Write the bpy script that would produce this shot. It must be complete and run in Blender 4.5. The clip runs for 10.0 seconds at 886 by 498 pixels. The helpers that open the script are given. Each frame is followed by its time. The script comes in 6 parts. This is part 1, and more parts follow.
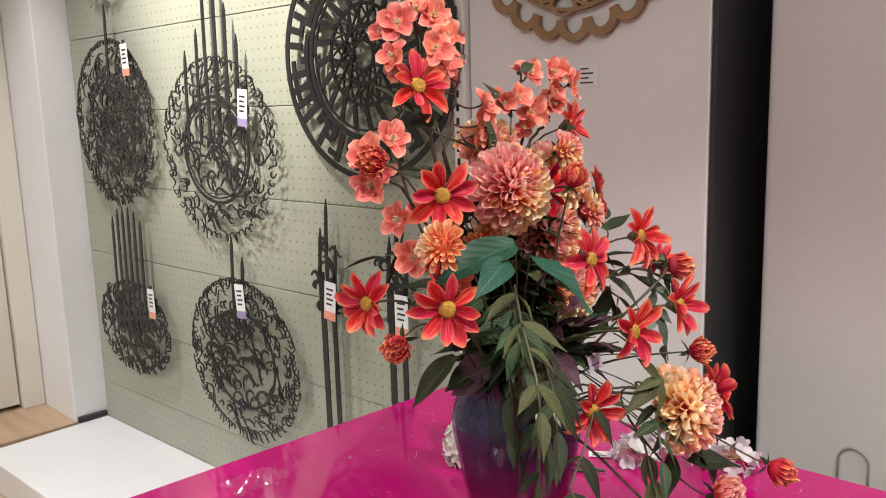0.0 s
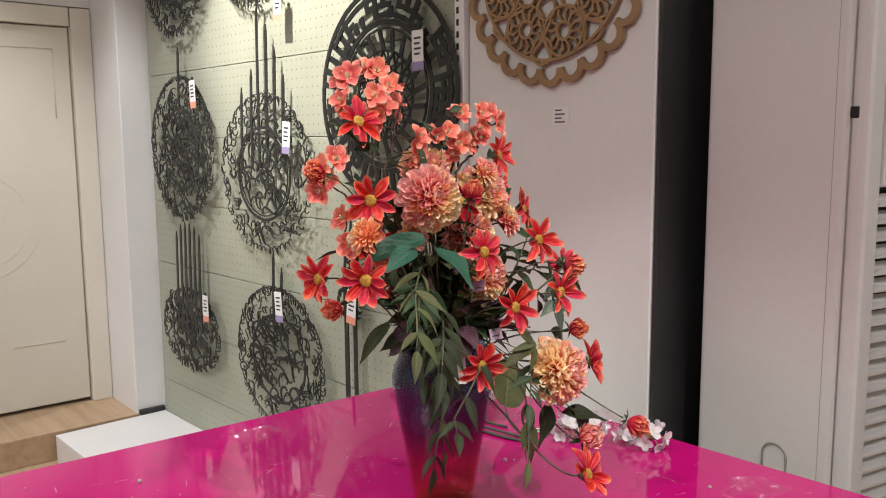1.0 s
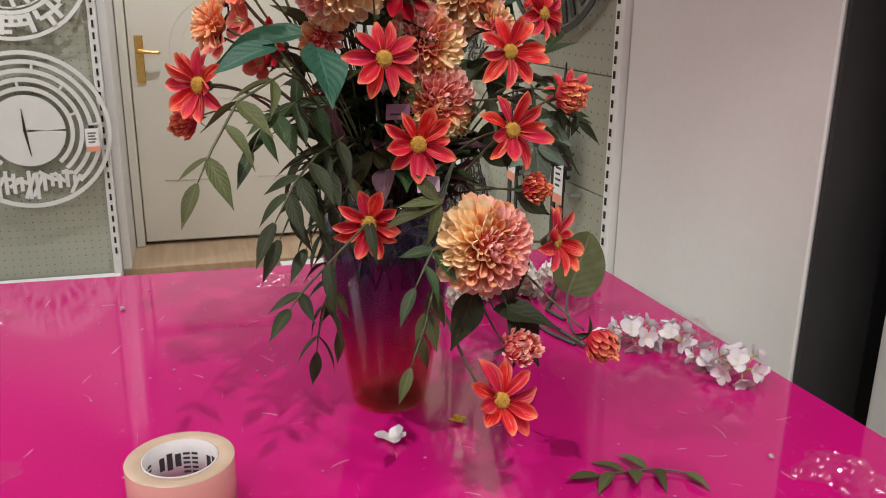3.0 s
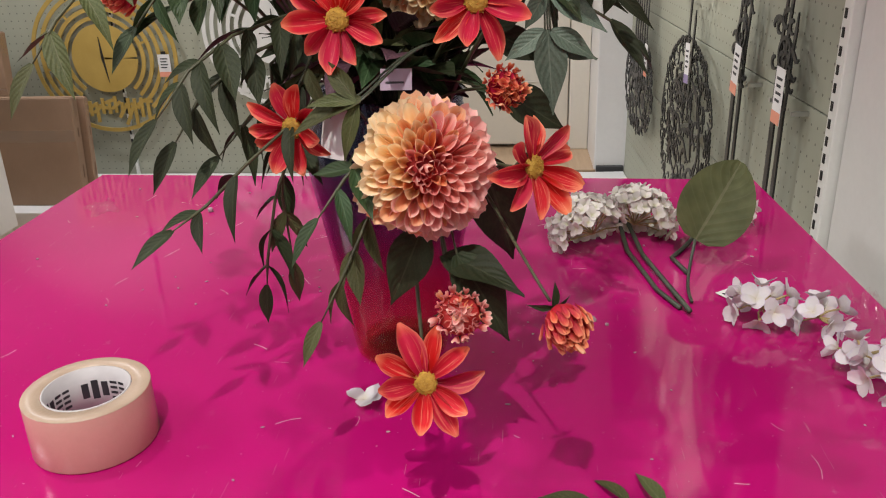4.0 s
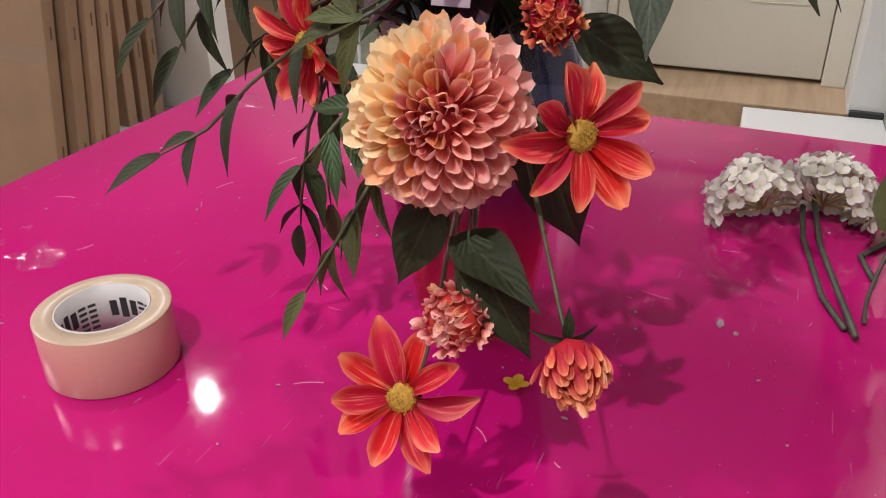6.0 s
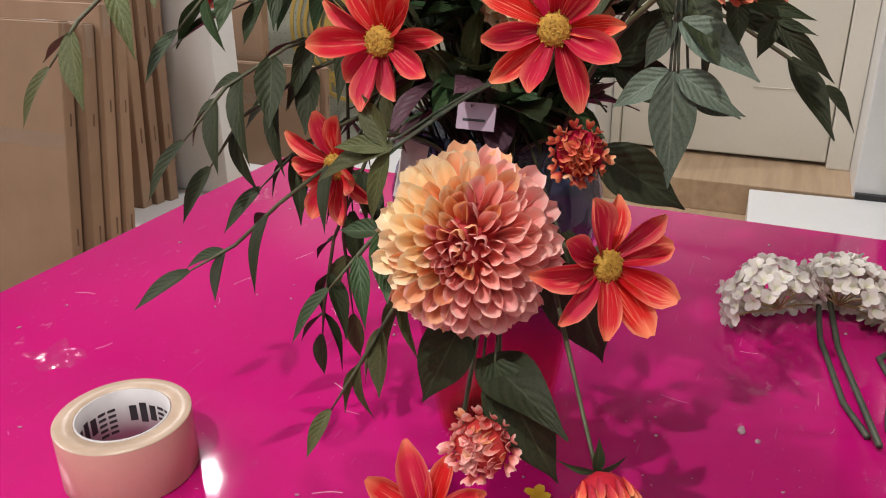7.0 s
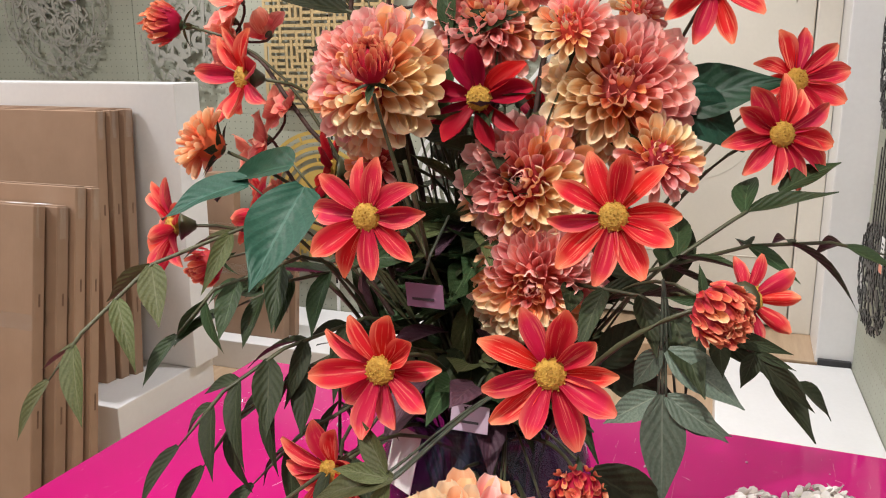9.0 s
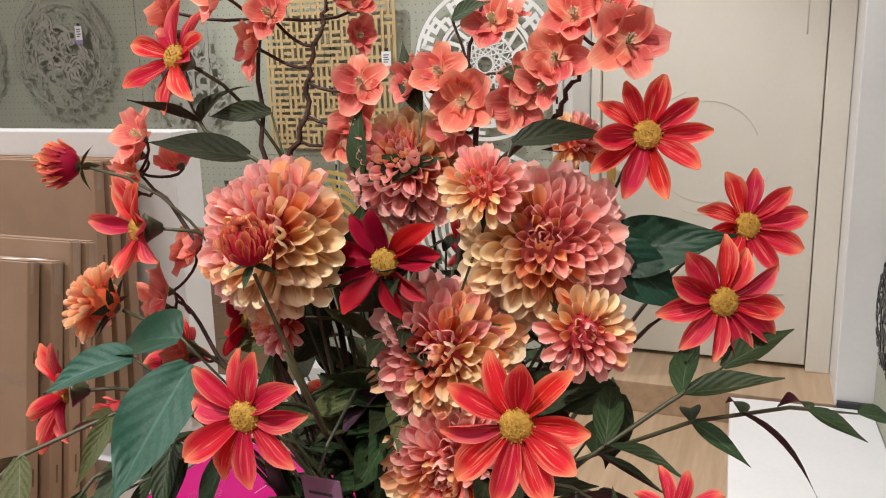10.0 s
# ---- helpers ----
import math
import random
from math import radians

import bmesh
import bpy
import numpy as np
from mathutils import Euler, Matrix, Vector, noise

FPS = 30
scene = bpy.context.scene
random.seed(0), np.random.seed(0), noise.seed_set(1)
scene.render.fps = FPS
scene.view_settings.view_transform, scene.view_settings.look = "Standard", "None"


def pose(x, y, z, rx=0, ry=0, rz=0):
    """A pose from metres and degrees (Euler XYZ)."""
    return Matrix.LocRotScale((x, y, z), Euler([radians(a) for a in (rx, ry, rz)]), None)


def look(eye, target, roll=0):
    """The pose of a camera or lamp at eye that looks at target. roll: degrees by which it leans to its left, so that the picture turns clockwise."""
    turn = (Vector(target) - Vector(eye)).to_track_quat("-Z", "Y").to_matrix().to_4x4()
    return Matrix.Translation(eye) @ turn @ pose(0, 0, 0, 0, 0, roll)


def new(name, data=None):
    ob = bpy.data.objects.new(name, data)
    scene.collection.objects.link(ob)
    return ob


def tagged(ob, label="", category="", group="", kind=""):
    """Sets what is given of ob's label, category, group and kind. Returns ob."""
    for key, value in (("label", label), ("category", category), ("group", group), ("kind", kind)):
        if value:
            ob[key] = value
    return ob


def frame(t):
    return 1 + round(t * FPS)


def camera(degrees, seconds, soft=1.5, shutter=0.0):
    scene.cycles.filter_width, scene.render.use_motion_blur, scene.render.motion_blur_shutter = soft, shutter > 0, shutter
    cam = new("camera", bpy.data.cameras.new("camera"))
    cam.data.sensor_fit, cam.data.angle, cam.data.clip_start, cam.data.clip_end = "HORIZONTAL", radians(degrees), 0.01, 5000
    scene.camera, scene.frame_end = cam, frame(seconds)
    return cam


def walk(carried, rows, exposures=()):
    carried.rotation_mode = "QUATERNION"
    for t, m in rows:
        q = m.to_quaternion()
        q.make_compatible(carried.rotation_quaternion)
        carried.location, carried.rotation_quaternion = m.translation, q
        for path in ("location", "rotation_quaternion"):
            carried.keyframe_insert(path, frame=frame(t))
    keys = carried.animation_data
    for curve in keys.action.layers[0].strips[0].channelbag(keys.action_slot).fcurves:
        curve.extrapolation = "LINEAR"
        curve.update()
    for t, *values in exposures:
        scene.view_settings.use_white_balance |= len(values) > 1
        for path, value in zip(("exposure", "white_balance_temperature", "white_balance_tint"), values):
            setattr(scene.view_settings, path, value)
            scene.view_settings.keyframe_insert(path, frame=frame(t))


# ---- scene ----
cam = camera(56.5, 10.0, soft=1.1)
PATH = [
    (0, (0.5949, -0.7134, 1.3180), (-0.7938, 0.6832, 0.9710), -1.7),
    (0.5, (0.7704, -0.7647, 1.3620), (-0.7178, 0.5596, 1.1810), -2.2),
    (1, (0.9347, -0.7852, 1.3090), (-0.5816, 0.4930, 1.0490), -0.4),
    (1.5, (1.0479, -0.6750, 1.2830), (-0.5103, 0.5138, 0.8830), -0.8),
    (2, (1.1214, -0.4909, 1.2690), (-0.5550, 0.5100, 0.8340), -1.5),
    (2.5, (1.0073, -0.3111, 1.2260), (-0.7534, 0.4982, 0.7310), 0.4),
    (2.7, (0.9436, -0.2847, 1.2190), (-0.8379, 0.4566, 0.6920), 1.0),
    (3.8, (0.7703, 0.0927, 1.1680), (-1.0932, -0.0007, 0.4480), -1.8),
    (4, (0.7119, 0.1062, 1.1520), (-1.1279, -0.0571, 0.3850), -1.7),
    (4.5, (0.6037, 0.1345, 1.1290), (-1.1446, -0.1790, 0.2100), -0.7),
    (5, (0.5680, 0.1750, 1.1170), (-1.0733, -0.4009, 0.1310), -1.5),
    (5.2, (0.5591, 0.1859, 1.1190), (-1.0547, -0.4481, 0.1220), -1.2),
    (6.3, (0.5439, 0.2004, 1.1340), (-1.0863, -0.4932, 0.2060), -0.7),
    (6.5, (0.5452, 0.1962, 1.1380), (-1.1016, -0.5077, 0.2460), -0.7),
    (7, (0.5429, 0.1884, 1.1550), (-1.1446, -0.5320, 0.3590), -0.7),
    (7.5, (0.5448, 0.1820, 1.1770), (-1.1859, -0.5408, 0.4830), -0.5),
    (8, (0.5503, 0.1734, 1.2010), (-1.2246, -0.5349, 0.6080), -0.2),
    (8.5, (0.5450, 0.1615, 1.2190), (-1.2638, -0.5197, 0.7070), 0.1),
    (9, (0.5324, 0.1661, 1.2490), (-1.2891, -0.5134, 0.7810), -0.3),
    (9.5, (0.5061, 0.1894, 1.2920), (-1.3205, -0.4949, 0.8540), -0.5),
    (10, (0.4407, 0.2046, 1.3240), (-1.3709, -0.5303, 0.8990), -1.4),
]
walk(cam, [(t, look(eye, target, roll)) for t, eye, target, roll in PATH], [(0, 0.02), (0.5, 0.02), (1, -0.07), (1.5, -0.08), (2.5, -0.22), (4, -0.23), (6.5, -0.21), (7.5, -0.03), (8.5, 0.17), (9.5, 0.16), (10, -0.04)])

# ---- light ----
world = bpy.data.worlds.new("world")
scene.world = world
world.use_nodes = True
world.node_tree.nodes["Background"].inputs[0].default_value = (0.9, 0.93, 1.0, 1)
world.node_tree.nodes["Background"].inputs[1].default_value = 0.25


def spot(eye, target, watts, degrees, size=0.06, blend=0.6, colour=(1.0, 0.955, 0.90)):
    d = bpy.data.lights.new("track_spot", "SPOT")
    d.energy, d.spot_size, d.spot_blend, d.shadow_soft_size, d.color = watts, radians(degrees), blend, size, colour
    o = new("track_spot_light", d)
    o.matrix_world = look(eye, target)
    return o


# soft area fill hung under the ceiling; stands for no real fixture
def fill_light(x, y, z, w, h, watts, colour=(0.99, 0.97, 0.985)):
    d = bpy.data.lights.new("fill_area", "AREA")
    d.shape, d.size, d.size_y, d.energy, d.color = "RECTANGLE", w, h, watts, colour
    o = new("fill_area_light", d)
    o.matrix_world = pose(x, y, z)
    return o


CEIL = 2.95
spot((-1.25, -0.35, 2.9), (-1.50, 0.62, 1.95), 420, 50, 0.05, 0.8)
spot((1.42, -0.04, 2.9), (0.0, -0.06, 0.80), 168, 42, 0.02, 0.5)
spot((-0.15, -0.75, 2.9), (0.05, 0.0, 0.95), 66, 42, 0.025)
spot((-2.05, -0.10, 2.9), (-2.1, -0.35, 0.1), 146, 90, 0.02, 0.6, (0.97, 0.96, 1.0))
spot((-1.95, -2.10, 2.9), (-1.75, -1.4, 0.6), 172, 90, 0.02, 0.6, (0.97, 0.96, 1.0))
# added fill, unseen: lifts the west boards, partition and air conditioner front
fill_light(0.2, -3.4, CEIL - 0.02, 1.2, 0.6, 54)
fill_light(1.6, -1.4, CEIL - 0.02, 1.2, 0.6, 26)
fill_light(0.4, -2.9, CEIL - 0.02, 1.2, 0.6, 20)
fill_light(2.3, 0.7, CEIL - 0.02, 0.6, 1.2, 27)

# ---- materials ----


def material(name):
    m = bpy.data.materials.new(name)
    m.use_nodes = True
    nt = m.node_tree
    return m, nt, nt.nodes["Principled BSDF"]


def node(nt, kind, **inputs):
    n = nt.nodes.new(kind)
    for k, v in inputs.items():
        n.inputs[k.replace("_", " ")].default_value = v
    return n


def ramp(nt, fac, stops):
    r = nt.nodes.new("ShaderNodeValToRGB")
    while len(r.color_ramp.elements) < len(stops):
        r.color_ramp.elements.new(0.5)
    for e, (p, c) in zip(r.color_ramp.elements, stops):
        e.position, e.color = p, (*c, 1)
    nt.links.new(fac, r.inputs[0])
    return r.outputs[0]


def coords(nt, kind="Object", scale=(1, 1, 1)):
    tc, mp = nt.nodes.new("ShaderNodeTexCoord"), nt.nodes.new("ShaderNodeMapping")
    mp.inputs["Scale"].default_value = scale
    nt.links.new(tc.outputs[kind], mp.inputs[0])
    return mp.outputs[0]


def noise_tex(nt, vec, scale, detail=4.0, rough=0.55):
    n = nt.nodes.new("ShaderNodeTexNoise")
    n.inputs["Scale"].default_value, n.inputs["Detail"].default_value, n.inputs["Roughness"].default_value = scale, detail, rough
    nt.links.new(vec, n.inputs["Vector"])
    return n.outputs[0]


def bump(nt, bs, height, strength=0.2, dist=0.001):
    b = nt.nodes.new("ShaderNodeBump")
    b.inputs["Strength"].default_value, b.inputs["Distance"].default_value = strength, dist
    nt.links.new(height, b.inputs["Height"])
    nt.links.new(b.outputs[0], bs.inputs["Normal"])
    return b


def mix(nt, fac, a, b, blend="MIX"):
    m = nt.nodes.new("ShaderNodeMix")
    m.data_type, m.blend_type = "RGBA", blend
    for sock, v in ((m.inputs[0], fac), (m.inputs[6], a), (m.inputs[7], b)):
        if isinstance(v, (int, float)):
            sock.default_value = v
        elif isinstance(v, tuple):
            sock.default_value = (*v, 1)
        else:
            nt.links.new(v, sock)
    return m.outputs[2]


def maths(nt, op, a, b=0.0):
    m = nt.nodes.new("ShaderNodeMath")
    m.operation = op
    for sock, v in zip(m.inputs, (a, b)):
        if isinstance(v, (int, float)):
            sock.default_value = v
        else:
            nt.links.new(v, sock)
    return m.outputs[0]


def mottled(name, c1, c2, scale=6.0, fine=120.0, rough=0.6, metal=0.0, bumped=0.15, kind="Object", spread=0.12, spec=0.5):
    """A surface of two near colours, with broad clouding, fine grain and a slight random shift from thing to thing."""
    m, nt, bs = material(name)
    v = coords(nt, kind)
    big, small = noise_tex(nt, v, scale), noise_tex(nt, v, fine, 2.0)
    col = ramp(nt, big, [(0.35, c1), (0.65, c2)])
    col = mix(nt, maths(nt, "MULTIPLY", small, 0.25), col, tuple(x * 0.75 for x in c1))
    info = nt.nodes.new("ShaderNodeObjectInfo")
    hsv = nt.nodes.new("ShaderNodeHueSaturation")
    nt.links.new(maths(nt, "ADD", maths(nt, "MULTIPLY", info.outputs["Random"], spread), 1 - spread / 2), hsv.inputs["Value"])
    nt.links.new(col, hsv.inputs["Color"])
    nt.links.new(hsv.outputs[0], bs.inputs["Base Color"])
    bs.inputs["Roughness"].default_value, bs.inputs["Metallic"].default_value = rough, metal
    bs.inputs["Specular IOR Level"].default_value = spec
    if bumped:
        bump(nt, bs, small, bumped, 0.002)
    return m


def petal_material(name, stops, edge, edge_power=3.0, stripe=0.35, sheen=0.0, rough=0.5):
    """Cloth petal: colour runs from base to tip, edges take another colour, fine veins lengthwise."""
    m, nt, bs = material(name)
    tc = nt.nodes.new("ShaderNodeTexCoord")
    sep = nt.nodes.new("ShaderNodeSeparateXYZ")
    nt.links.new(tc.outputs["UV"], sep.inputs[0])
    u, v = sep.outputs[0], sep.outputs[1]
    info = nt.nodes.new("ShaderNodeObjectInfo")
    rnd = info.outputs["Random"]
    mp = nt.nodes.new("ShaderNodeMapping")
    mp.inputs["Scale"].default_value = (9, 0.9, 1)
    nt.links.new(tc.outputs["UV"], mp.inputs[0])
    add = nt.nodes.new("ShaderNodeVectorMath")
    add.operation = "ADD"
    nt.links.new(mp.outputs[0], add.inputs[0])
    nt.links.new(maths(nt, "MULTIPLY", rnd, 30.0), add.inputs[1])
    veins = noise_tex(nt, add.outputs[0], 1.6, 3.0)
    base = ramp(nt, v, stops)
    def smooth(x, a, b):
        r = nt.nodes.new("ShaderNodeMapRange")
        r.interpolation_type = "SMOOTHSTEP"
        r.inputs["From Min"].default_value, r.inputs["From Max"].default_value = a, b
        nt.links.new(x, r.inputs["Value"])
        return r.outputs["Result"]
    across = maths(nt, "MULTIPLY", maths(nt, "ABSOLUTE", maths(nt, "SUBTRACT", u, 0.5)), 2.0)
    rim = maths(nt, "MULTIPLY", smooth(across, 1 - 1 / edge_power, 1.05), smooth(v, 0.25, 0.9))
    tip = smooth(v, 0.76, 1.0)
    streak = maths(nt, "MULTIPLY", smooth(veins, 0.52, 0.68), stripe)
    side = maths(nt, "ADD", maths(nt, "MAXIMUM", rim, maths(nt, "MULTIPLY", tip, 0.6)), streak)
    clamp = nt.nodes.new("ShaderNodeClamp")
    nt.links.new(side, clamp.inputs[0])
    col = mix(nt, clamp.outputs[0], base, edge)
    hsv = nt.nodes.new("ShaderNodeHueSaturation")
    nt.links.new(col, hsv.inputs["Color"])
    nt.links.new(maths(nt, "ADD", maths(nt, "MULTIPLY", rnd, 0.25), 0.87), hsv.inputs["Value"])
    nt.links.new(maths(nt, "ADD", maths(nt, "MULTIPLY", rnd, 0.018), 0.491), hsv.inputs["Hue"])
    nt.links.new(hsv.outputs[0], bs.inputs["Base Color"])
    bs.inputs["Roughness"].default_value = rough
    bs.inputs["Sheen Weight"].default_value = sheen
    bs.inputs["Specular IOR Level"].default_value = 0.18
    bump(nt, bs, veins, 0.35, 0.0012)
    tr = nt.nodes.new("ShaderNodeBsdfTranslucent")
    nt.links.new(hsv.outputs[0], tr.inputs[0])
    ms = nt.nodes.new("ShaderNodeMixShader")
    ms.inputs[0].default_value = 0.22
    nt.links.new(bs.outputs[0], ms.inputs[1])
    nt.links.new(tr.outputs[0], ms.inputs[2])
    nt.links.new(ms.outputs[0], nt.nodes["Material Output"].inputs[0])
    return m


def leaf_material(name, dark, light, vein, rough=0.4):
    m, nt, bs = material(name)
    tc = nt.nodes.new("ShaderNodeTexCoord")
    sep = nt.nodes.new("ShaderNodeSeparateXYZ")
    nt.links.new(tc.outputs["UV"], sep.inputs[0])
    u, v = sep.outputs[0], sep.outputs[1]
    info = nt.nodes.new("ShaderNodeObjectInfo")
    rnd = info.outputs["Random"]
    across = maths(nt, "ABSOLUTE", maths(nt, "SUBTRACT", u, 0.5))
    mid = maths(nt, "LESS_THAN", across, 0.022)
    rib = maths(nt, "SINE", maths(nt, "MULTIPLY", maths(nt, "SUBTRACT", v, maths(nt, "MULTIPLY", across, 0.7)), 44.0))
    ribs = maths(nt, "MULTIPLY", maths(nt, "GREATER_THAN", rib, 0.93), 0.14)
    cloud = noise_tex(nt, coords(nt, "Object"), 35.0, 4.0)
    base = ramp(nt, cloud, [(0.3, dark), (0.7, light)])
    col = mix(nt, maths(nt, "MAXIMUM", maths(nt, "MULTIPLY", mid, 0.6), ribs), base, vein)
    hsv = nt.nodes.new("ShaderNodeHueSaturation")
    nt.links.new(col, hsv.inputs["Color"])
    nt.links.new(maths(nt, "ADD", maths(nt, "MULTIPLY", rnd, 0.6), 0.65), hsv.inputs["Value"])
    nt.links.new(maths(nt, "ADD", maths(nt, "MULTIPLY", rnd, 0.04), 0.48), hsv.inputs["Hue"])
    nt.links.new(hsv.outputs[0], bs.inputs["Base Color"])
    bs.inputs["Roughness"].default_value = rough
    bs.inputs["Specular IOR Level"].default_value = 0.3
    bump(nt, bs, maths(nt, "ADD", maths(nt, "MULTIPLY", rib, 0.5), cloud), 0.3, 0.001)
    tr = nt.nodes.new("ShaderNodeBsdfTranslucent")
    nt.links.new(hsv.outputs[0], tr.inputs[0])
    ms = nt.nodes.new("ShaderNodeMixShader")
    ms.inputs[0].default_value = 0.12
    nt.links.new(bs.outputs[0], ms.inputs[1])
    nt.links.new(tr.outputs[0], ms.inputs[2])
    nt.links.new(ms.outputs[0], nt.nodes["Material Output"].inputs[0])
    return m


def magenta_acrylic():
    m, nt, bs = material("magenta_acrylic")
    v = coords(nt, "Object")
    cloud, dust = noise_tex(nt, v, 3.0), noise_tex(nt, v, 45.0, 8.0, 0.7)
    col = ramp(nt, cloud, [(0.3, (0.41, 0.004, 0.130)), (0.7, (0.47, 0.006, 0.153))])
    smear = ramp(nt, dust, [(0.62, (0, 0, 0)), (0.78, (1, 1, 1))])
    patch = ramp(nt, noise_tex(nt, v, 5.5, 2.0), [(0.50, (0, 0, 0)), (0.64, (1, 1, 1))])
    dirt = maths(nt, "MULTIPLY", maths(nt, "MULTIPLY", smear, patch), 0.42)
    nt.links.new(maths(nt, "ADD", 0.015, maths(nt, "MULTIPLY", dust, 0.055)), bs.inputs["Roughness"])
    # fine scratches
    line = maths(nt, "MULTIPLY", maths(nt, "GREATER_THAN", noise_tex(nt, coords(nt, "Object", (3, 70, 1)), 6.0, 2.0), 0.74), 0.22)
    speck = maths(nt, "MULTIPLY", maths(nt, "GREATER_THAN", noise_tex(nt, v, 260.0, 2.0), 0.735), 0.45)
    fleck = maths(nt, "MULTIPLY", maths(nt, "GREATER_THAN", noise_tex(nt, coords(nt, "Object", (1, 6, 1)), 60.0, 3.0), 0.77), 0.4)
    dirt = maths(nt, "MAXIMUM", maths(nt, "MAXIMUM", dirt, line), maths(nt, "MAXIMUM", speck, fleck))
    nt.links.new(mix(nt, dirt, col, (0.74, 0.45, 0.56)), bs.inputs["Base Color"])
    bump(nt, bs, maths(nt, "ADD", dust, line), 0.03, 0.001)
    bs.inputs["Specular IOR Level"].default_value = 0.5
    return m


def pegboard_material():
    m, nt, bs = material("pegboard_grey_green")
    v = coords(nt, "Object")
    sep = nt.nodes.new("ShaderNodeSeparateXYZ")
    nt.links.new(v, sep.inputs[0])

    def cell(s):
        f = maths(nt, "FRACT", maths(nt, "DIVIDE", s, 0.03))
        f = maths(nt, "SUBTRACT", f, 0.5)
        return maths(nt, "MULTIPLY", f, f)
    r2 = maths(nt, "ADD", cell(sep.outputs[0]), cell(sep.outputs[2]))
    hole = maths(nt, "LESS_THAN", r2, 0.0075)
    cloud = noise_tex(nt, v, 4.0)
    base = ramp(nt, cloud, [(0.3, (0.31, 0.32, 0.25)), (0.7, (0.36, 0.37, 0.29))])
    nt.links.new(mix(nt, hole, base, (0.13, 0.13, 0.10)), bs.inputs["Base Color"])
    bs.inputs["Roughness"].default_value = 0.55
    bump(nt, bs, maths(nt, "SUBTRACT", 1.0, hole), 0.6, 0.003)
    return m


def wood_material(name, c1, c2, stretch=(2, 26, 26), rough=0.45):
    m, nt, bs = material(name)
    v = coords(nt, "Object", stretch)
    info = nt.nodes.new("ShaderNodeObjectInfo")
    add = nt.nodes.new("ShaderNodeVectorMath")
    add.operation = "ADD"
    nt.links.new(v, add.inputs[0])
    nt.links.new(maths(nt, "MULTIPLY", info.outputs["Random"], 50.0), add.inputs[1])
    g = noise_tex(nt, add.outputs[0], 1.0, 6.0, 0.65)
    nt.links.new(ramp(nt, g, [(0.3, c1), (0.7, c2)]), bs.inputs["Base Color"])
    bs.inputs["Roughness"].default_value = rough
    bump(nt, bs, g, 0.15, 0.001)
    return m


def card_material():
    m, nt, bs = material("brown_cardboard")
    v = coords(nt, "Object")
    cloud, fine = noise_tex(nt, v, 7.0), noise_tex(nt, coords(nt, "Object", (40, 40, 4)), 6.0, 3.0)
    col = ramp(nt, cloud, [(0.3, (0.29, 0.185, 0.118)), (0.7, (0.35, 0.228, 0.150))])
    col = mix(nt, maths(nt, "MULTIPLY", fine, 0.3), col, (0.26, 0.15, 0.08))
    info = nt.nodes.new("ShaderNodeObjectInfo")
    hsv = nt.nodes.new("ShaderNodeHueSaturation")
    nt.links.new(col, hsv.inputs["Color"])
    nt.links.new(maths(nt, "ADD", maths(nt, "MULTIPLY", info.outputs["Random"], 0.3), 0.85), hsv.inputs["Value"])
    nt.links.new(hsv.outputs[0], bs.inputs["Base Color"])
    bs.inputs["Roughness"].default_value = 0.75
    bump(nt, bs, fine, 0.2, 0.001)
    return m


def vase_material():
    """Smoked glass that runs from deep blue at the shoulder through purple to amber red at the foot."""
    m, nt, bs = material("iridescent_vase_glass")
    sep = nt.nodes.new("ShaderNodeSeparateXYZ")
    v = coords(nt, "Object")
    nt.links.new(v, sep.inputs[0])
    n = noise_tex(nt, coords(nt, "Object", (9, 9, 3)), 1.0, 2.0)
    h = maths(nt, "ADD", maths(nt, "DIVIDE", sep.outputs[2], 0.25), maths(nt, "MULTIPLY", maths(nt, "SUBTRACT", n, 0.5), 0.25))
    body = ramp(nt, h, [(0.0, (0.40, 0.10, 0.05)), (0.18, (0.36, 0.03, 0.03)), (0.36, (0.26, 0.015, 0.06)), (0.54, (0.07, 0.02, 0.06)), (0.72, (0.035, 0.036, 0.066)), (1.0, (0.055, 0.066, 0.105))])
    tint = ramp(nt, h, [(0.0, (0.98, 0.86, 0.80)), (0.18, (0.95, 0.70, 0.69)), (0.36, (0.89, 0.56, 0.71)), (0.54, (0.66, 0.50, 0.70)), (0.72, (0.60, 0.60, 0.74)), (1.0, (0.62, 0.67, 0.78))])
    nt.links.new(body, bs.inputs["Base Color"])
    bs.inputs["Roughness"].default_value = 0.05
    bs.inputs["Coat Weight"].default_value = 1.0
    bs.inputs["Coat Roughness"].default_value = 0.02
    clear = nt.nodes.new("ShaderNodeBsdfTransparent")
    nt.links.new(tint, clear.inputs[0])
    ms = nt.nodes.new("ShaderNodeMixShader")
    nt.links.new(ramp(nt, h, [(0.05, (0.09, 0.09, 0.09)), (0.60, (0.36, 0.36, 0.36))]), ms.inputs[0])
    nt.links.new(clear.outputs[0], ms.inputs[1])
    nt.links.new(bs.outputs[0], ms.inputs[2])
    nt.links.new(ms.outputs[0], nt.nodes["Material Output"].inputs[0])
    return m


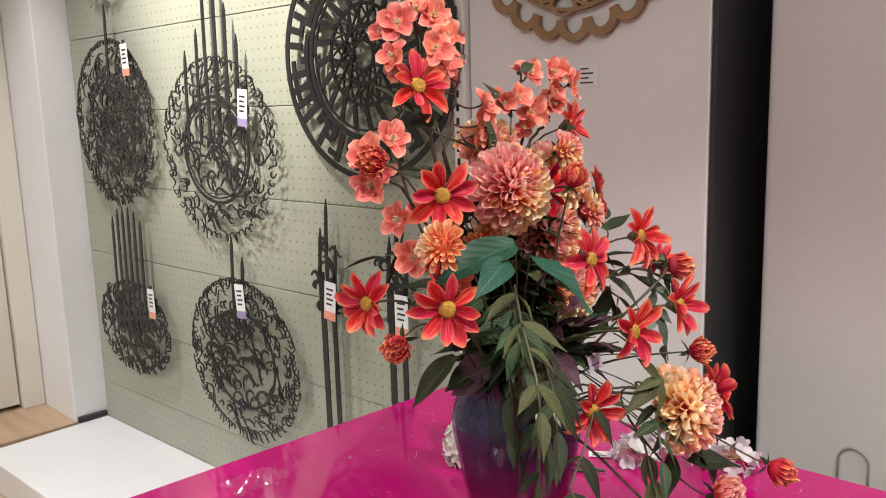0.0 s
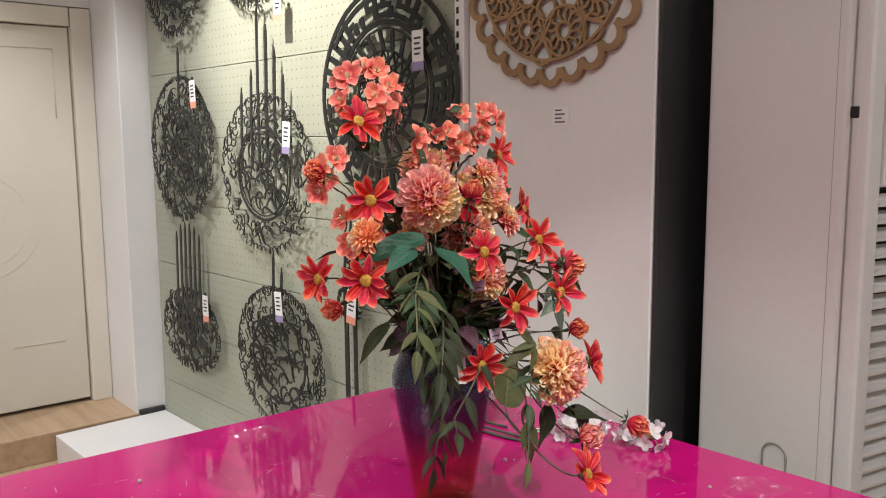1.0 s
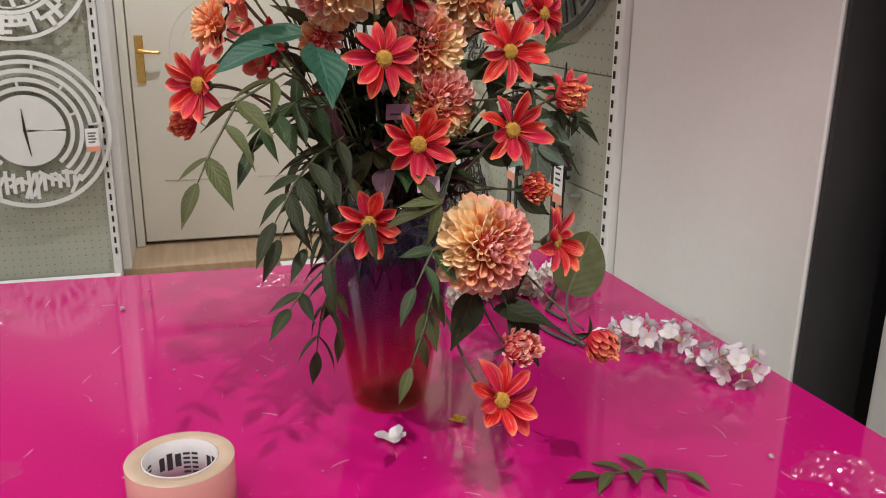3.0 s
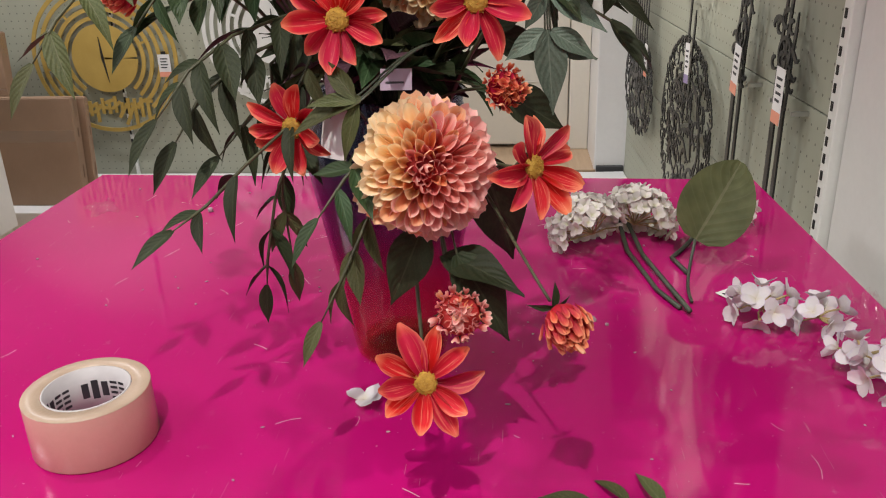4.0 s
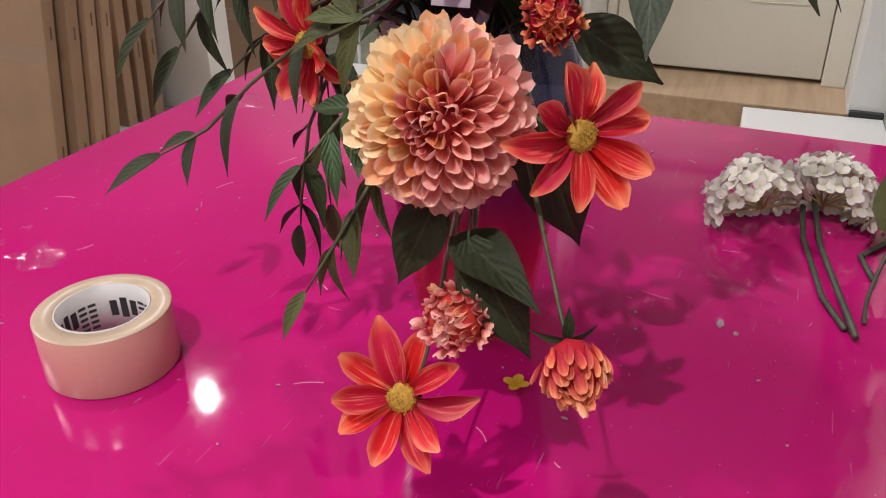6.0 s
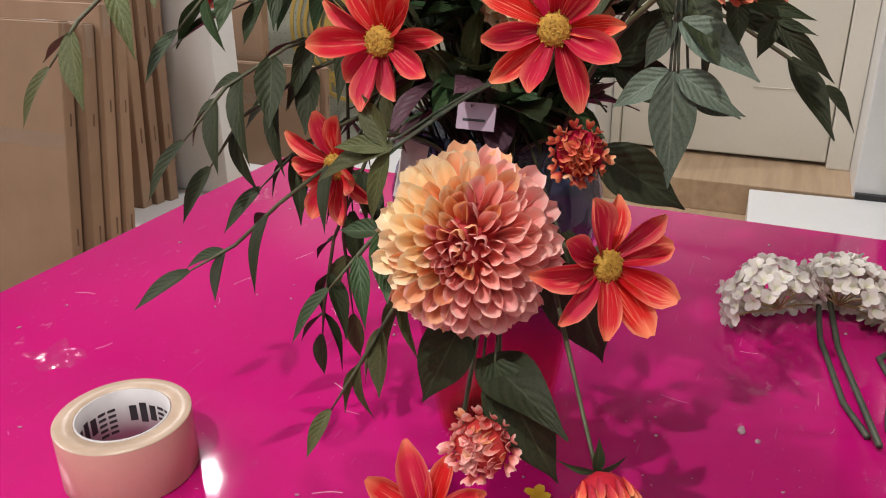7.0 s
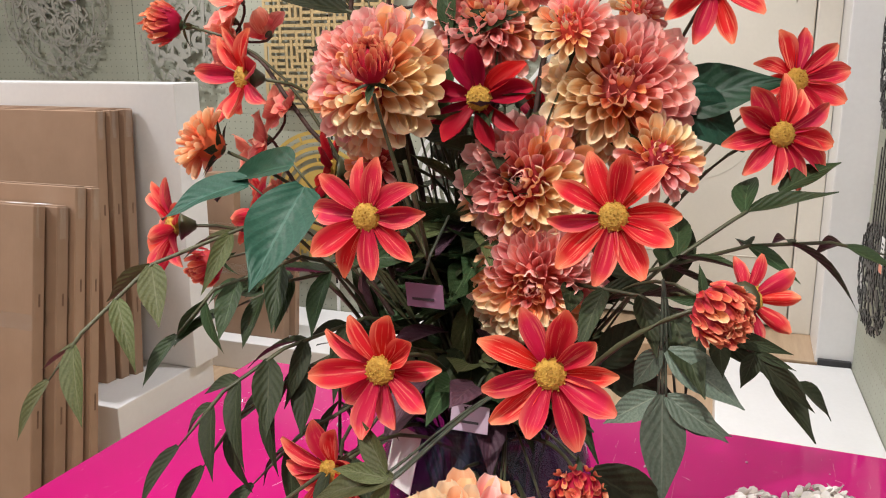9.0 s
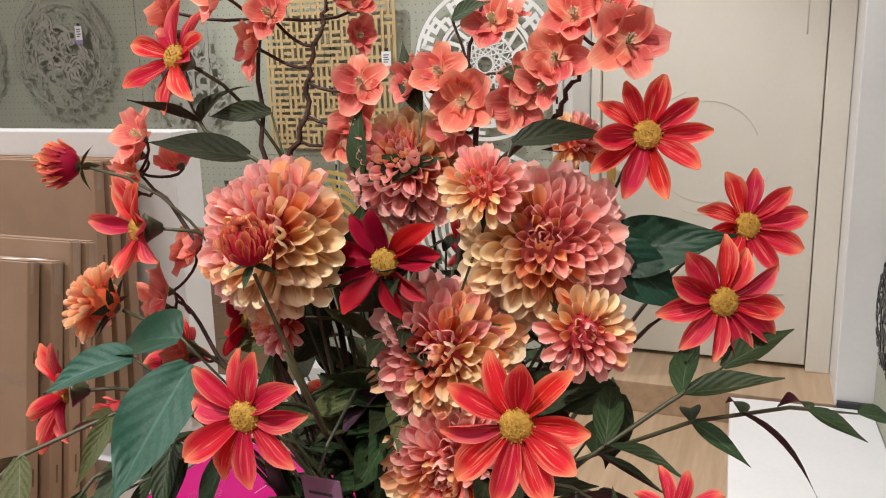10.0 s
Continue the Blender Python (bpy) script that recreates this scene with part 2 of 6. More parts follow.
def clear_plastic(name, tint=(1, 1, 1), opacity=0.02, rough=0.10):
    m, nt, bs = material(name)
    t = nt.nodes.new("ShaderNodeBsdfTransparent")
    t.inputs[0].default_value = (*tint, 1)
    ms = nt.nodes.new("ShaderNodeMixShader")
    n = noise_tex(nt, coords(nt, "Object"), 60.0, 3.0)
    nt.links.new(maths(nt, "ADD", opacity, maths(nt, "MULTIPLY", n, 0.10)), ms.inputs[0])
    g = nt.nodes.new("ShaderNodeBsdfGlossy")
    g.inputs["Color"].default_value, g.inputs["Roughness"].default_value = (0.95, 0.95, 0.95, 1), rough
    nt.links.new(t.outputs[0], ms.inputs[1])
    nt.links.new(g.outputs[0], ms.inputs[2])
    nt.links.new(ms.outputs[0], nt.nodes["Material Output"].inputs[0])
    return m


def plain(name, c, rough=0.5, metal=0.0, spec=0.5):
    m, nt, bs = material(name)
    bs.inputs["Base Color"].default_value = (*c, 1)
    bs.inputs["Roughness"].default_value, bs.inputs["Metallic"].default_value = rough, metal
    bs.inputs["Specular IOR Level"].default_value = spec
    return m


WHITE = mottled("white_wall_paint", (0.66, 0.65, 0.63), (0.71, 0.70, 0.68), 2.0, 90.0, 0.6, 0, 0.06, spread=0.04)
WHITE_GLOSS = mottled("white_laminate", (0.72, 0.71, 0.695), (0.76, 0.752, 0.738), 3.0, 60.0, 0.3, 0, 0.03, spread=0.03)
CREAM = mottled("cream_door_paint", (0.66, 0.62, 0.53), (0.71, 0.67, 0.58), 1.5, 70.0, 0.42, 0, 0.05, spread=0.03)
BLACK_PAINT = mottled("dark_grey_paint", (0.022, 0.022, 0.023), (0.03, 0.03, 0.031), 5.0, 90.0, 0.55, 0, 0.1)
IRON = mottled("black_powder_coated_metal", (0.018, 0.018, 0.018), (0.028, 0.028, 0.027), 8.0, 200.0, 0.36, 0.2, 0.1)
GREY_METAL = mottled("grey_coated_metal", (0.30, 0.29, 0.25), (0.36, 0.35, 0.30), 8.0, 200.0, 0.45, 0.1, 0.1)
WHITE_METAL = mottled("white_coated_metal", (0.7, 0.7, 0.67), (0.75, 0.75, 0.72), 8.0, 200.0, 0.45, 0, 0.1)
GOLD = mottled("gold_painted_board", (0.50, 0.34, 0.085), (0.58, 0.40, 0.11), 9.0, 160.0, 0.42, 0.25, 0.1)
GOLD_PALE = mottled("pale_gold_painted_board", (0.47, 0.34, 0.16), (0.54, 0.40, 0.20), 9.0, 160.0, 0.45, 0.2, 0.1)
BRASS = plain("brass", (0.72, 0.48, 0.16), 0.25, 1.0)
STEEL = plain("steel", (0.6, 0.6, 0.6), 0.35, 1.0)
AC_WHITE = mottled("white_appliance_plastic", (0.63, 0.61, 0.59), (0.67, 0.65, 0.63), 1.2, 60.0, 0.38, 0, 0.02, spread=0.02)
DARK = plain("dark_void", (0.012, 0.011, 0.010), 0.8)
PEG = pegboard_material()
FLOOR = wood_material("oak_floor_board", (0.33, 0.22, 0.13), (0.46, 0.33, 0.21))
PLAQUE = wood_material("brown_carved_wood", (0.22, 0.13, 0.06), (0.32, 0.20, 0.10), (8, 30, 8), 0.5)
CARD = card_material()
CARD_EDGE = mottled("dark_cut_cardboard", (0.13, 0.075, 0.045), (0.18, 0.10, 0.06), 30.0, 300.0, 0.85)
MAGENTA = magenta_acrylic()
VASE = vase_material()
PAPER = mottled("white_paper", (0.74, 0.73, 0.72), (0.78, 0.77, 0.76), 20.0, 200.0, 0.6, 0, 0.03)
SALMON = plain("salmon_tag_band", (0.75, 0.30, 0.20), 0.6)
LILAC = plain("lilac_tag_band", (0.30, 0.24, 0.42), 0.6)
INK = plain("dark_ink", (0.03, 0.03, 0.035), 0.6)
TAPE = mottled("amber_clear_tape", (0.57, 0.295, 0.255), (0.61, 0.325, 0.28), 12.0, 260.0, 0.22, 0, 0.03)
TAPE_EDGE = mottled("tape_edge_layers", (0.42, 0.31, 0.23), (0.50, 0.38, 0.29), 30.0, 400.0, 0.3, 0, 0.1)
CORE = mottled("white_tape_core", (0.52, 0.49, 0.50), (0.58, 0.55, 0.56), 30.0, 200.0, 0.5, 0, 0.03)
CLEAR = clear_plastic("clear_cellophane")
RED = petal_material("red_orange_petal", [(0.0, (0.36, 0.004, 0.018)), (0.32, (0.56, 0.012, 0.036)), (0.74, (0.64, 0.024, 0.054)), (0.90, (0.73, 0.070, 0.046)), (1.0, (0.80, 0.19, 0.055))], (0.86, 0.29, 0.19), 2.7, 0.58)
ROSE = petal_material("rose_bud_petal", [(0.0, (0.46, 0.012, 0.035)), (0.5, (0.60, 0.05, 0.055)), (0.95, (0.76, 0.20, 0.11))], (0.84, 0.36, 0.20), 3.0, 0.3)
CRIMSON = petal_material("crimson_petal", [(0.0, (0.22, 0.003, 0.014)), (0.7, (0.38, 0.004, 0.022)), (1.0, (0.46, 0.01, 0.028))], (0.60, 0.04, 0.05), 3.2, 0.2)
PINK = petal_material("salmon_pink_petal", [(0.0, (0.60, 0.06, 0.06)), (0.45, (0.84, 0.22, 0.20)), (0.9, (0.92, 0.42, 0.38))], (0.96, 0.67, 0.61), 2.2, 0.35)
PEACH = petal_material("peach_orange_petal", [(0.0, (0.66, 0.10, 0.045)), (0.5, (0.86, 0.29, 0.13)), (0.9, (0.91, 0.45, 0.23))], (0.95, 0.63, 0.40), 2.2, 0.35)
BUTTER = petal_material("butter_yellow_petal", [(0.0, (0.72, 0.20, 0.07)), (0.5, (0.90, 0.54, 0.25)), (0.9, (0.94, 0.71, 0.43))], (0.96, 0.84, 0.62), 2.2, 0.3)
CORAL = petal_material("coral_blossom_petal", [(0.0, (0.86, 0.45, 0.30)), (0.30, (0.66, 0.09, 0.075)), (0.7, (0.78, 0.19, 0.155)), (1.0, (0.82, 0.27, 0.20))], (0.89, 0.42, 0.31), 2.6, 0.6)
HYDRANGEA = petal_material("ivory_hydrangea_petal", [(0.0, (0.60, 0.60, 0.38)), (0.35, (0.74, 0.71, 0.64)), (1.0, (0.80, 0.77, 0.75))], (0.82, 0.80, 0.78), 2.5, 0.2)
LILY = petal_material("white_lilac_petal", [(0.0, (0.70, 0.66, 0.55)), (0.4, (0.78, 0.76, 0.78)), (1.0, (0.80, 0.78, 0.80))], (0.72, 0.66, 0.80), 3.0, 0.2)
POLLEN = mottled("yellow_flower_eye", (0.38, 0.20, 0.025), (0.56, 0.34, 0.05), 260.0, 900.0, 0.7, 0, 0.6)
LEAF = leaf_material("green_cloth_leaf", (0.024, 0.048, 0.018), (0.044, 0.076, 0.030), (0.11, 0.16, 0.08), 0.5)
LEAF_DARK = leaf_material("dark_green_cloth_leaf", (0.018, 0.027, 0.011), (0.034, 0.043, 0.017), (0.07, 0.08, 0.04), 0.62)
LEAF_OLIVE = leaf_material("olive_cloth_leaf", (0.058, 0.068, 0.022), (0.105, 0.115, 0.045), (0.16, 0.16, 0.09), 0.6)
LEAF_BLUE = leaf_material("blue_green_waxy_leaf", (0.012, 0.052, 0.030), (0.022, 0.075, 0.044), (0.05, 0.13, 0.09), 0.47)
LEAF_SAGE = leaf_material("sage_green_leaf", (0.085, 0.120, 0.088), (0.145, 0.190, 0.145), (0.24, 0.29, 0.22), 0.5)
LEAF_PURPLE = leaf_material("dusky_purple_leaf", (0.07, 0.03, 0.05), (0.12, 0.06, 0.08), (0.16, 0.09, 0.10), 0.5)
STEM = mottled("green_plastic_stem", (0.050, 0.052, 0.024), (0.085, 0.088, 0.042), 40.0, 200.0, 0.5, 0, 0.2)
TWIG = mottled("brown_twig", (0.035, 0.016, 0.012), (0.07, 0.032, 0.022), 60.0, 300.0, 0.65, 0, 0.5)
STEM_GREY = mottled("grey_green_stem", (0.04, 0.05, 0.035), (0.07, 0.08, 0.055), 40.0, 200.0, 0.5, 0, 0.2)

# ---- building helpers ----


def data(name, verts, faces, mat, smooth=False, uvs=None):
    me = bpy.data.meshes.new(name)
    me.from_pydata([tuple(v) for v in verts], [], faces)
    mats = mat if isinstance(mat, (list, tuple)) else [mat]
    for mm in mats:
        me.materials.append(mm)
    if smooth:
        me.polygons.foreach_set("use_smooth", [True] * len(me.polygons))
    if uvs:
        layer = me.uv_layers.new(name="UVMap")
        for lp in me.loops:
            layer.data[lp.index].uv = uvs[lp.vertex_index]
    me.update()
    return me


def ob(name, me, m=None, parent=None, label="", category="", group="", kind=""):
    o = new(name, me)
    o.parent = parent
    if m is not None:
        o.matrix_basis = m
    return tagged(o, label, category, group, kind)


def from_bm(name, bm, mat, smooth=False):
    me = bpy.data.meshes.new(name)
    bm.normal_update()
    bm.to_mesh(me)
    bm.free()
    me.materials.append(mat)
    if smooth:
        me.polygons.foreach_set("use_smooth", [True] * len(me.polygons))
    return me


def part(name, bm, mat, parent, label="", m=None, smooth=False):
    """One bmesh, linked as one mesh object under a thing or a part."""
    return ob(name, from_bm(name, bm, mat, smooth), m, parent, label)


def box(x0, x1, y0, y1, z0, z1, bevel=0.0, seg=2):
    bm = bmesh.new()
    bmesh.ops.create_cube(bm, size=1.0)
    for v in bm.verts:
        v.co = Vector(((x0 + x1) / 2 + v.co.x * (x1 - x0), (y0 + y1) / 2 + v.co.y * (y1 - y0), (z0 + z1) / 2 + v.co.z * (z1 - z0)))
    if bevel:
        bmesh.ops.bevel(bm, geom=bm.edges[:], offset=bevel, segments=seg, profile=0.6, affect="EDGES")
    return bm


def prism(outline, z0, z1):
    """Upright solid over a plan outline (counter-clockwise)."""
    bm = bmesh.new()
    lo, hi = [bm.verts.new((x, y, z0)) for x, y in outline], [bm.verts.new((x, y, z1)) for x, y in outline]
    n = len(outline)
    bm.faces.new(lo[::-1]), bm.faces.new(hi)
    for i in range(n):
        bm.faces.new((lo[i], lo[(i + 1) % n], hi[(i + 1) % n], hi[i]))
    return bm


def lathe(profile, seg=40):
    """A turned body: (radius, height) pairs, swept round z."""
    verts, faces = [], []
    for r, z in profile:
        for k in range(seg):
            a = 2 * math.pi * k / seg
            verts.append((r * math.cos(a), r * math.sin(a), z))
    for i in range(len(profile) - 1):
        for k in range(seg):
            a, b = i * seg + k, i * seg + (k + 1) % seg
            faces.append((a, b, b + seg, a + seg))
    return verts, faces


def tube(points, radii, seg=6):
    """A round rod along points, with a radius at each."""
    pts = [Vector(p) for p in points]
    if isinstance(radii, (int, float)):
        radii = [radii] * len(pts)
    verts, faces = [], []
    ref = Vector((0.31, 0.77, 0.55)).normalized()
    for i, p in enumerate(pts):
        d = (pts[min(i + 1, len(pts) - 1)] - pts[max(i - 1, 0)]).normalized()
        a = d.cross(ref)
        a = a.normalized() if a.length > 1e-4 else Vector((1, 0, 0))
        b = d.cross(a)
        for k in range(seg):
            t = 2 * math.pi * k / seg
            verts.append(p + (a * math.cos(t) + b * math.sin(t)) * radii[i])
    n = len(pts)
    for i in range(n - 1):
        for k in range(seg):
            q, r = i * seg + k, i * seg + (k + 1) % seg
            faces.append((q, r, r + seg, q + seg))
    faces.append(tuple(range(seg))[::-1])
    faces.append(tuple((n - 1) * seg + k for k in range(seg)))
    return verts, faces


def bezier(p0, p1, p2, p3, n=12):
    p0, p1, p2, p3 = map(Vector, (p0, p1, p2, p3))
    return [p0 * (1 - t) ** 3 + p1 * 3 * t * (1 - t) ** 2 + p2 * 3 * t * t * (1 - t) + p3 * t ** 3 for t in (i / n for i in range(n + 1))]


def merge(pieces):
    verts, faces = [], []
    for v, f in pieces:
        o = len(verts)
        verts += list(v)
        faces += [tuple(i + o for i in q) for q in f]
    return verts, faces


def frame_on(p, n, spin=0.0):
    """Pose with z along n at p, turned by spin degrees."""
    return Matrix.Translation(p) @ Vector(n).to_track_quat("Z", "Y").to_matrix().to_4x4() @ pose(0, 0, 0, 0, 0, spin)

# ---- the large structure ----
WP = pose(-2.63, 0.575, 0, 0, 0, 2.5)  # plan frame of the pegboard wall: x along it, y into it


def structure(name, bm, mat, label, category, m=None):
    return ob(name, from_bm(name, bm, mat), m, None, label, category, "", "structure")


ground = structure("floor", box(-3.3, 4.2, -5.2, 2.2, -0.1, -0.004), FLOOR, "warm oak plank floor of a shop", "floor")
platform = structure("floor_step", box(-3.1, -2.64, -0.54, 0.46, -0.004, 0.118, 0.004), FLOOR, "raised oak step before the door", "step")
structure("ceiling", box(-3.3, 4.2, -5.2, 2.2, CEIL, CEIL + 0.1), WHITE, "plain white ceiling", "ceiling")
structure("wall_south", box(-3.3, 4.2, -5.3, -5.2, 0, CEIL), WHITE, "plain white shop wall", "wall")
structure("wall_east", box(4.2, 4.3, -5.2, 2.2, 0, CEIL), WHITE, "plain white shop wall", "wall")
structure("wall_west", box(-3.2, -3.04, -5.2, 0.75, 0, CEIL), WHITE, "white wall behind door and boards", "wall")
structure("wall_north", box(-0.45, 6.9, 0.9, 1.05, 0, CEIL), WHITE, "plain white shop wall behind the air conditioner", "wall", WP)
peg_wall = structure("wall_pegboard", box(-0.45, 1.99, 0.012, 0.10, 0.0, CEIL), WHITE, "wall clad with grey-green pegboard panels", "wall", WP)
for i in range(11):
    z0 = 0.265 * i
    part("pegboard_panel", box(0.0, 1.925, 0.0, 0.011, z0 + 0.0012, min(z0 + 0.2638, CEIL), 0.0012, 1), PEG, peg_wall)
# slotted upright at the end of the board
up = structure("trim_slotted_upright", box(1.929, 1.962, -0.022, 0.012, 0, CEIL, 0.002, 1), WHITE_METAL, "white slotted metal shelf upright", "upright", WP)
for i in range(44):
    part("slot", box(1.938, 1.946, -0.0235, -0.021, 0.55 + 0.03 * i, 0.566 + 0.03 * i), DARK, up)
column = structure("wall_column", box(1.966, 2.519, -0.005, 0.9, 0, CEIL, 0.003, 1), WHITE, "white painted wall column with scuffed edge", "wall", WP)
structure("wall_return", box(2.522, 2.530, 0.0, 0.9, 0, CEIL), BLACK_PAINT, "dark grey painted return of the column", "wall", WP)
for u, z, r in ((2.30, 1.40, 0.003), (2.41, 1.455, 0.0025), (2.16, 1.44, 0.002), (2.27, 0.96, 0.002)):
    b = bmesh.new()
    bmesh.ops.create_icosphere(b, subdivisions=1, radius=r)
    ob("nail_hole", from_bm("nail_hole", b, DARK), WP @ pose(u, -0.0055, z), column)

# door in its deep reveal
ZC = 1.90
structure("door_reveal", box(-3.04, -2.645, 0.452, 0.62, 0, CEIL, 0.003, 1), WHITE_GLOSS, "white door jamb beside the pegboard", "jamb")
structure("door_head", box(-3.04, -2.962, -0.509, 0.452, ZC + 0.004, CEIL), WHITE_GLOSS, "white panel above the door", "wall")
structure("door_reveal_far", box(-3.04, -2.645, -0.545, -0.509, 0, CEIL, 0.003, 1), WHITE_GLOSS, "white door jamb beside the pegboard", "jamb")
structure("trim_foot", box(-2.647, -2.628, 0.460, 0.572, 0.112, 0.135, 0.002, 1), BLACK_PAINT, "short black foot trim under the jamb", "trim")
door = ob("door_1", None, pose(0, 0, 0), None, "cream painted panelled door, closed, with brass handle", "door", "", "structure")
part("door_leaf", box(-3.03, -2.985, -0.465, 0.36, 0.135, ZC - 0.085, 0.003, 1), CREAM, door)
part("door_casing", box(-3.035, -2.955, 0.364, 0.4505, 0.118, ZC, 0.005), CREAM, door)
part("door_casing", box(-3.035, -2.955, -0.506, -0.469, 0.118, ZC, 0.006), CREAM, door)
part("door_casing", box(-3.035, -2.955, -0.465, 0.36, ZC - 0.08, ZC, 0.006), CREAM, door)


def arc_molding(cy, cz, r, a0, a1, rad=0.006):
    return tube([(-2.984, cy + r * math.cos(radians(a0 + (a1 - a0) * i / 24)), cz + r * math.sin(radians(a0 + (a1 - a0) * i / 24))) for i in range(25)], rad, 6)


for cy, cz, r, a0, a1 in ((-0.05, 0.98, 0.20, 20, 160), (-0.05, 0.98, 0.20, 215, 330), (-0.05, 0.98, 0.25, 250, 340), (-0.05, 0.98, 0.25, 110, 200)):
    v, f = arc_molding(cy, cz, r, a0, a1, 0.0013)
    ob("door_molding", data("door_molding", v, f, CREAM, True), None, door)
for pts in (((-0.36, 0.42), (-0.10, 0.42)), ((0.05, 0.42), (0.27, 0.42)), ((-0.27, 1.42), (-0.27, 1.72)), ((0.29, 1.42), (0.29, 1.72)), ((-0.27, 1.72), (0.29, 1.72))):
    v, f = tube([(-2.984, *pts[0]), (-2.984, *pts[1])], 0.0025, 6)
    ob("door_molding", data("door_molding", v, f, CREAM, True), None, door)
handle = part("door_handle", box(-2.986, -2.978, -0.440, -0.404, 0.850, 1.055, 0.003), BRASS, door, "brass lever handle on a long plate")
v, f = merge([tube([(-2.98, -0.422, 0.988), (-2.94, -0.422, 0.988)], 0.008, 10), tube(bezier((-2.94, -0.422, 0.988), (-2.935, -0.40, 0.992), (-2.935, -0.37, 0.98), (-2.94, -0.335, 0.986)), [0.009] * 6 + [0.007] * 7, 8)])
ob("lever", data("lever", v, f, BRASS, True), None, handle)

# board on the door's wall
peg_q = structure("wall_pegboard_west", box(-3.04, -2.637, -5.2, -0.575, 0.0, CEIL), WHITE, "wall clad with grey-green pegboard panels", "wall")
MQ = pose(-2.625, -0.515, 0, 0, 0, 90)  # x runs north along the wall, y into it


def q_panel(y0, y1, z0, z1):
    bm = box(y0 + 0.515, y1 + 0.515, 0.0, 0.011, z0, z1, 0.0012, 1)
    return part("pegboard_panel", bm, PEG, peg_q, "", MQ)


for i in range(3):
    for y0, y1 in ((-1.508, -0.577), (-2.509, -1.510), (-3.509, -2.511), (-5.19, -3.511)):
        q_panel(y0, y1, 0.98 * i + 0.0006, min(0.98 * i + 0.9794, CEIL))
for yy in (-0.559, -1.51):
    up = structure("trim_slotted_upright", box(-2.637, -2.604 if yy > -1 else -2.612, yy - 0.016 if yy > -1 else yy - 0.006, yy + 0.016 if yy > -1 else yy + 0.006, 0, CEIL, 0.002, 1), WHITE_METAL, "white slotted metal shelf upright", "upright")
    for i in range(40):
        xx = -2.6045 if yy > -1 else -2.6125
        part("slot", box(xx, xx + 0.002, yy - 0.004, yy + 0.004, 0.2 + 0.045 * i, 0.226 + 0.045 * i), DARK, up)

# low white plinths along the boards
plinth_n = structure("plinth_north", box(0.0, 2.4, -0.475, -0.002, -0.004, 0.114, 0.004), WHITE_GLOSS, "low white plinth under the pegboard", "plinth", WP)
plinth_w = structure("plinth_west", box(-2.62, -2.12, -5.0, -0.55, -0.004, 0.114, 0.004), WHITE_GLOSS, "low white plinth under the pegboard", "plinth")

# ---- table ----
table = ob("display_table", None, pose(0, 0, 0), None, "square display table with glossy magenta top and white base", "table")
TOP = [(0.467, 0.521), (-0.537, 0.479), (-0.572, -0.580), (0.467, -0.600)]


def grown(d):
    cx, cy = sum(p[0] for p in TOP) / 4, sum(p[1] for p in TOP) / 4
    return [(x + math.copysign(d, x - cx), y + math.copysign(d, y - cy)) for x, y in TOP]


bm = prism(TOP, 0.746, 0.750)
part("tabletop", bm, MAGENTA, table, "glossy magenta acrylic sheet with scratches")
part("board", prism(grown(-0.002), 0.722, 0.7455), WHITE_GLOSS, table, "white edged board under the sheet")
part("base", prism([(p[0], p[1]) for p in grown(0.014)], 0.0, 0.716), WHITE, table, "white box base")
part("spacer", prism(grown(-0.02), 0.7165, 0.7215), WHITE, table)

# ---- air conditioner ----
structure("floor_platform", box(-0.085, 1.5, 0.70, 1.5, -0.004, 0.440, 0.004), FLOOR, "raised oak platform under the air conditioner", "platform")
ac = ob("floor_air_conditioner", None, pose(-0.05, 0.778, 0, 0, 0, -2.6), None, "tall white floor-standing air conditioner with louvred front", "air conditioner")
part("casing", box(0.0, 0.300, 0.0, 0.52, 0.462, 1.84, 0.012, 3), AC_WHITE, ac)
part("side_seam", box(0.2735, 0.2745, -0.0006, 0.004, 0.48, 1.82), GREY_METAL, ac)
front = part("front_frame", box(0.3015, 0.340, 0.0, 0.055, 0.462, 1.84, 0.014, 3), AC_WHITE, ac)
part("front_frame", box(0.3015, 0.340, 0.465, 0.52, 0.462, 1.84, 0.014, 3), AC_WHITE, ac)
part("front_top", box(0.3015, 0.344, 0.056, 0.464, 1.218, 1.395, 0.006, 3), AC_WHITE, ac)
part("display_strip", box(0.3015, 0.346, 0.056, 0.464, 1.398, 1.412, 0.002, 1), INK, ac, "dark lettered strip")
part("front_outlet", box(0.3015, 0.344, 0.056, 0.464, 1.415, 1.84, 0.006, 3), AC_WHITE, ac)
part("grille_back", box(0.3015, 0.305, 0.056, 0.464, 0.556, 1.215), DARK, ac)
part("front_bottom", box(0.3015, 0.344, 0.056, 0.464, 0.462, 0.554, 0.006, 3), AC_WHITE, ac)
for i in range(20):
    z = 0.566 + i * 0.0325
    vs, fs = [], []
    for j in range(9):
        y = 0.056 + 0.408 * j / 8
        bow = 0.020 * (1 - (2 * j / 8 - 1) ** 2)
        for dx, dz in ((0.0, 0.013), (0.010, 0.000), (0.028, -0.002), (0.029, 0.004), (0.015, 0.0085), (0.004, 0.0205)):
            vs.append((0.3075 + dx + bow, y, z + dz))
    for j in range(8):
        for k in range(6):
            a, b = j * 6 + k, j * 6 + (k + 1) % 6
            fs.append((a, b, b + 6, a + 6))
    ob("louvre_slat", data("louvre_slat", vs, fs, AC_WHITE), None, ac)
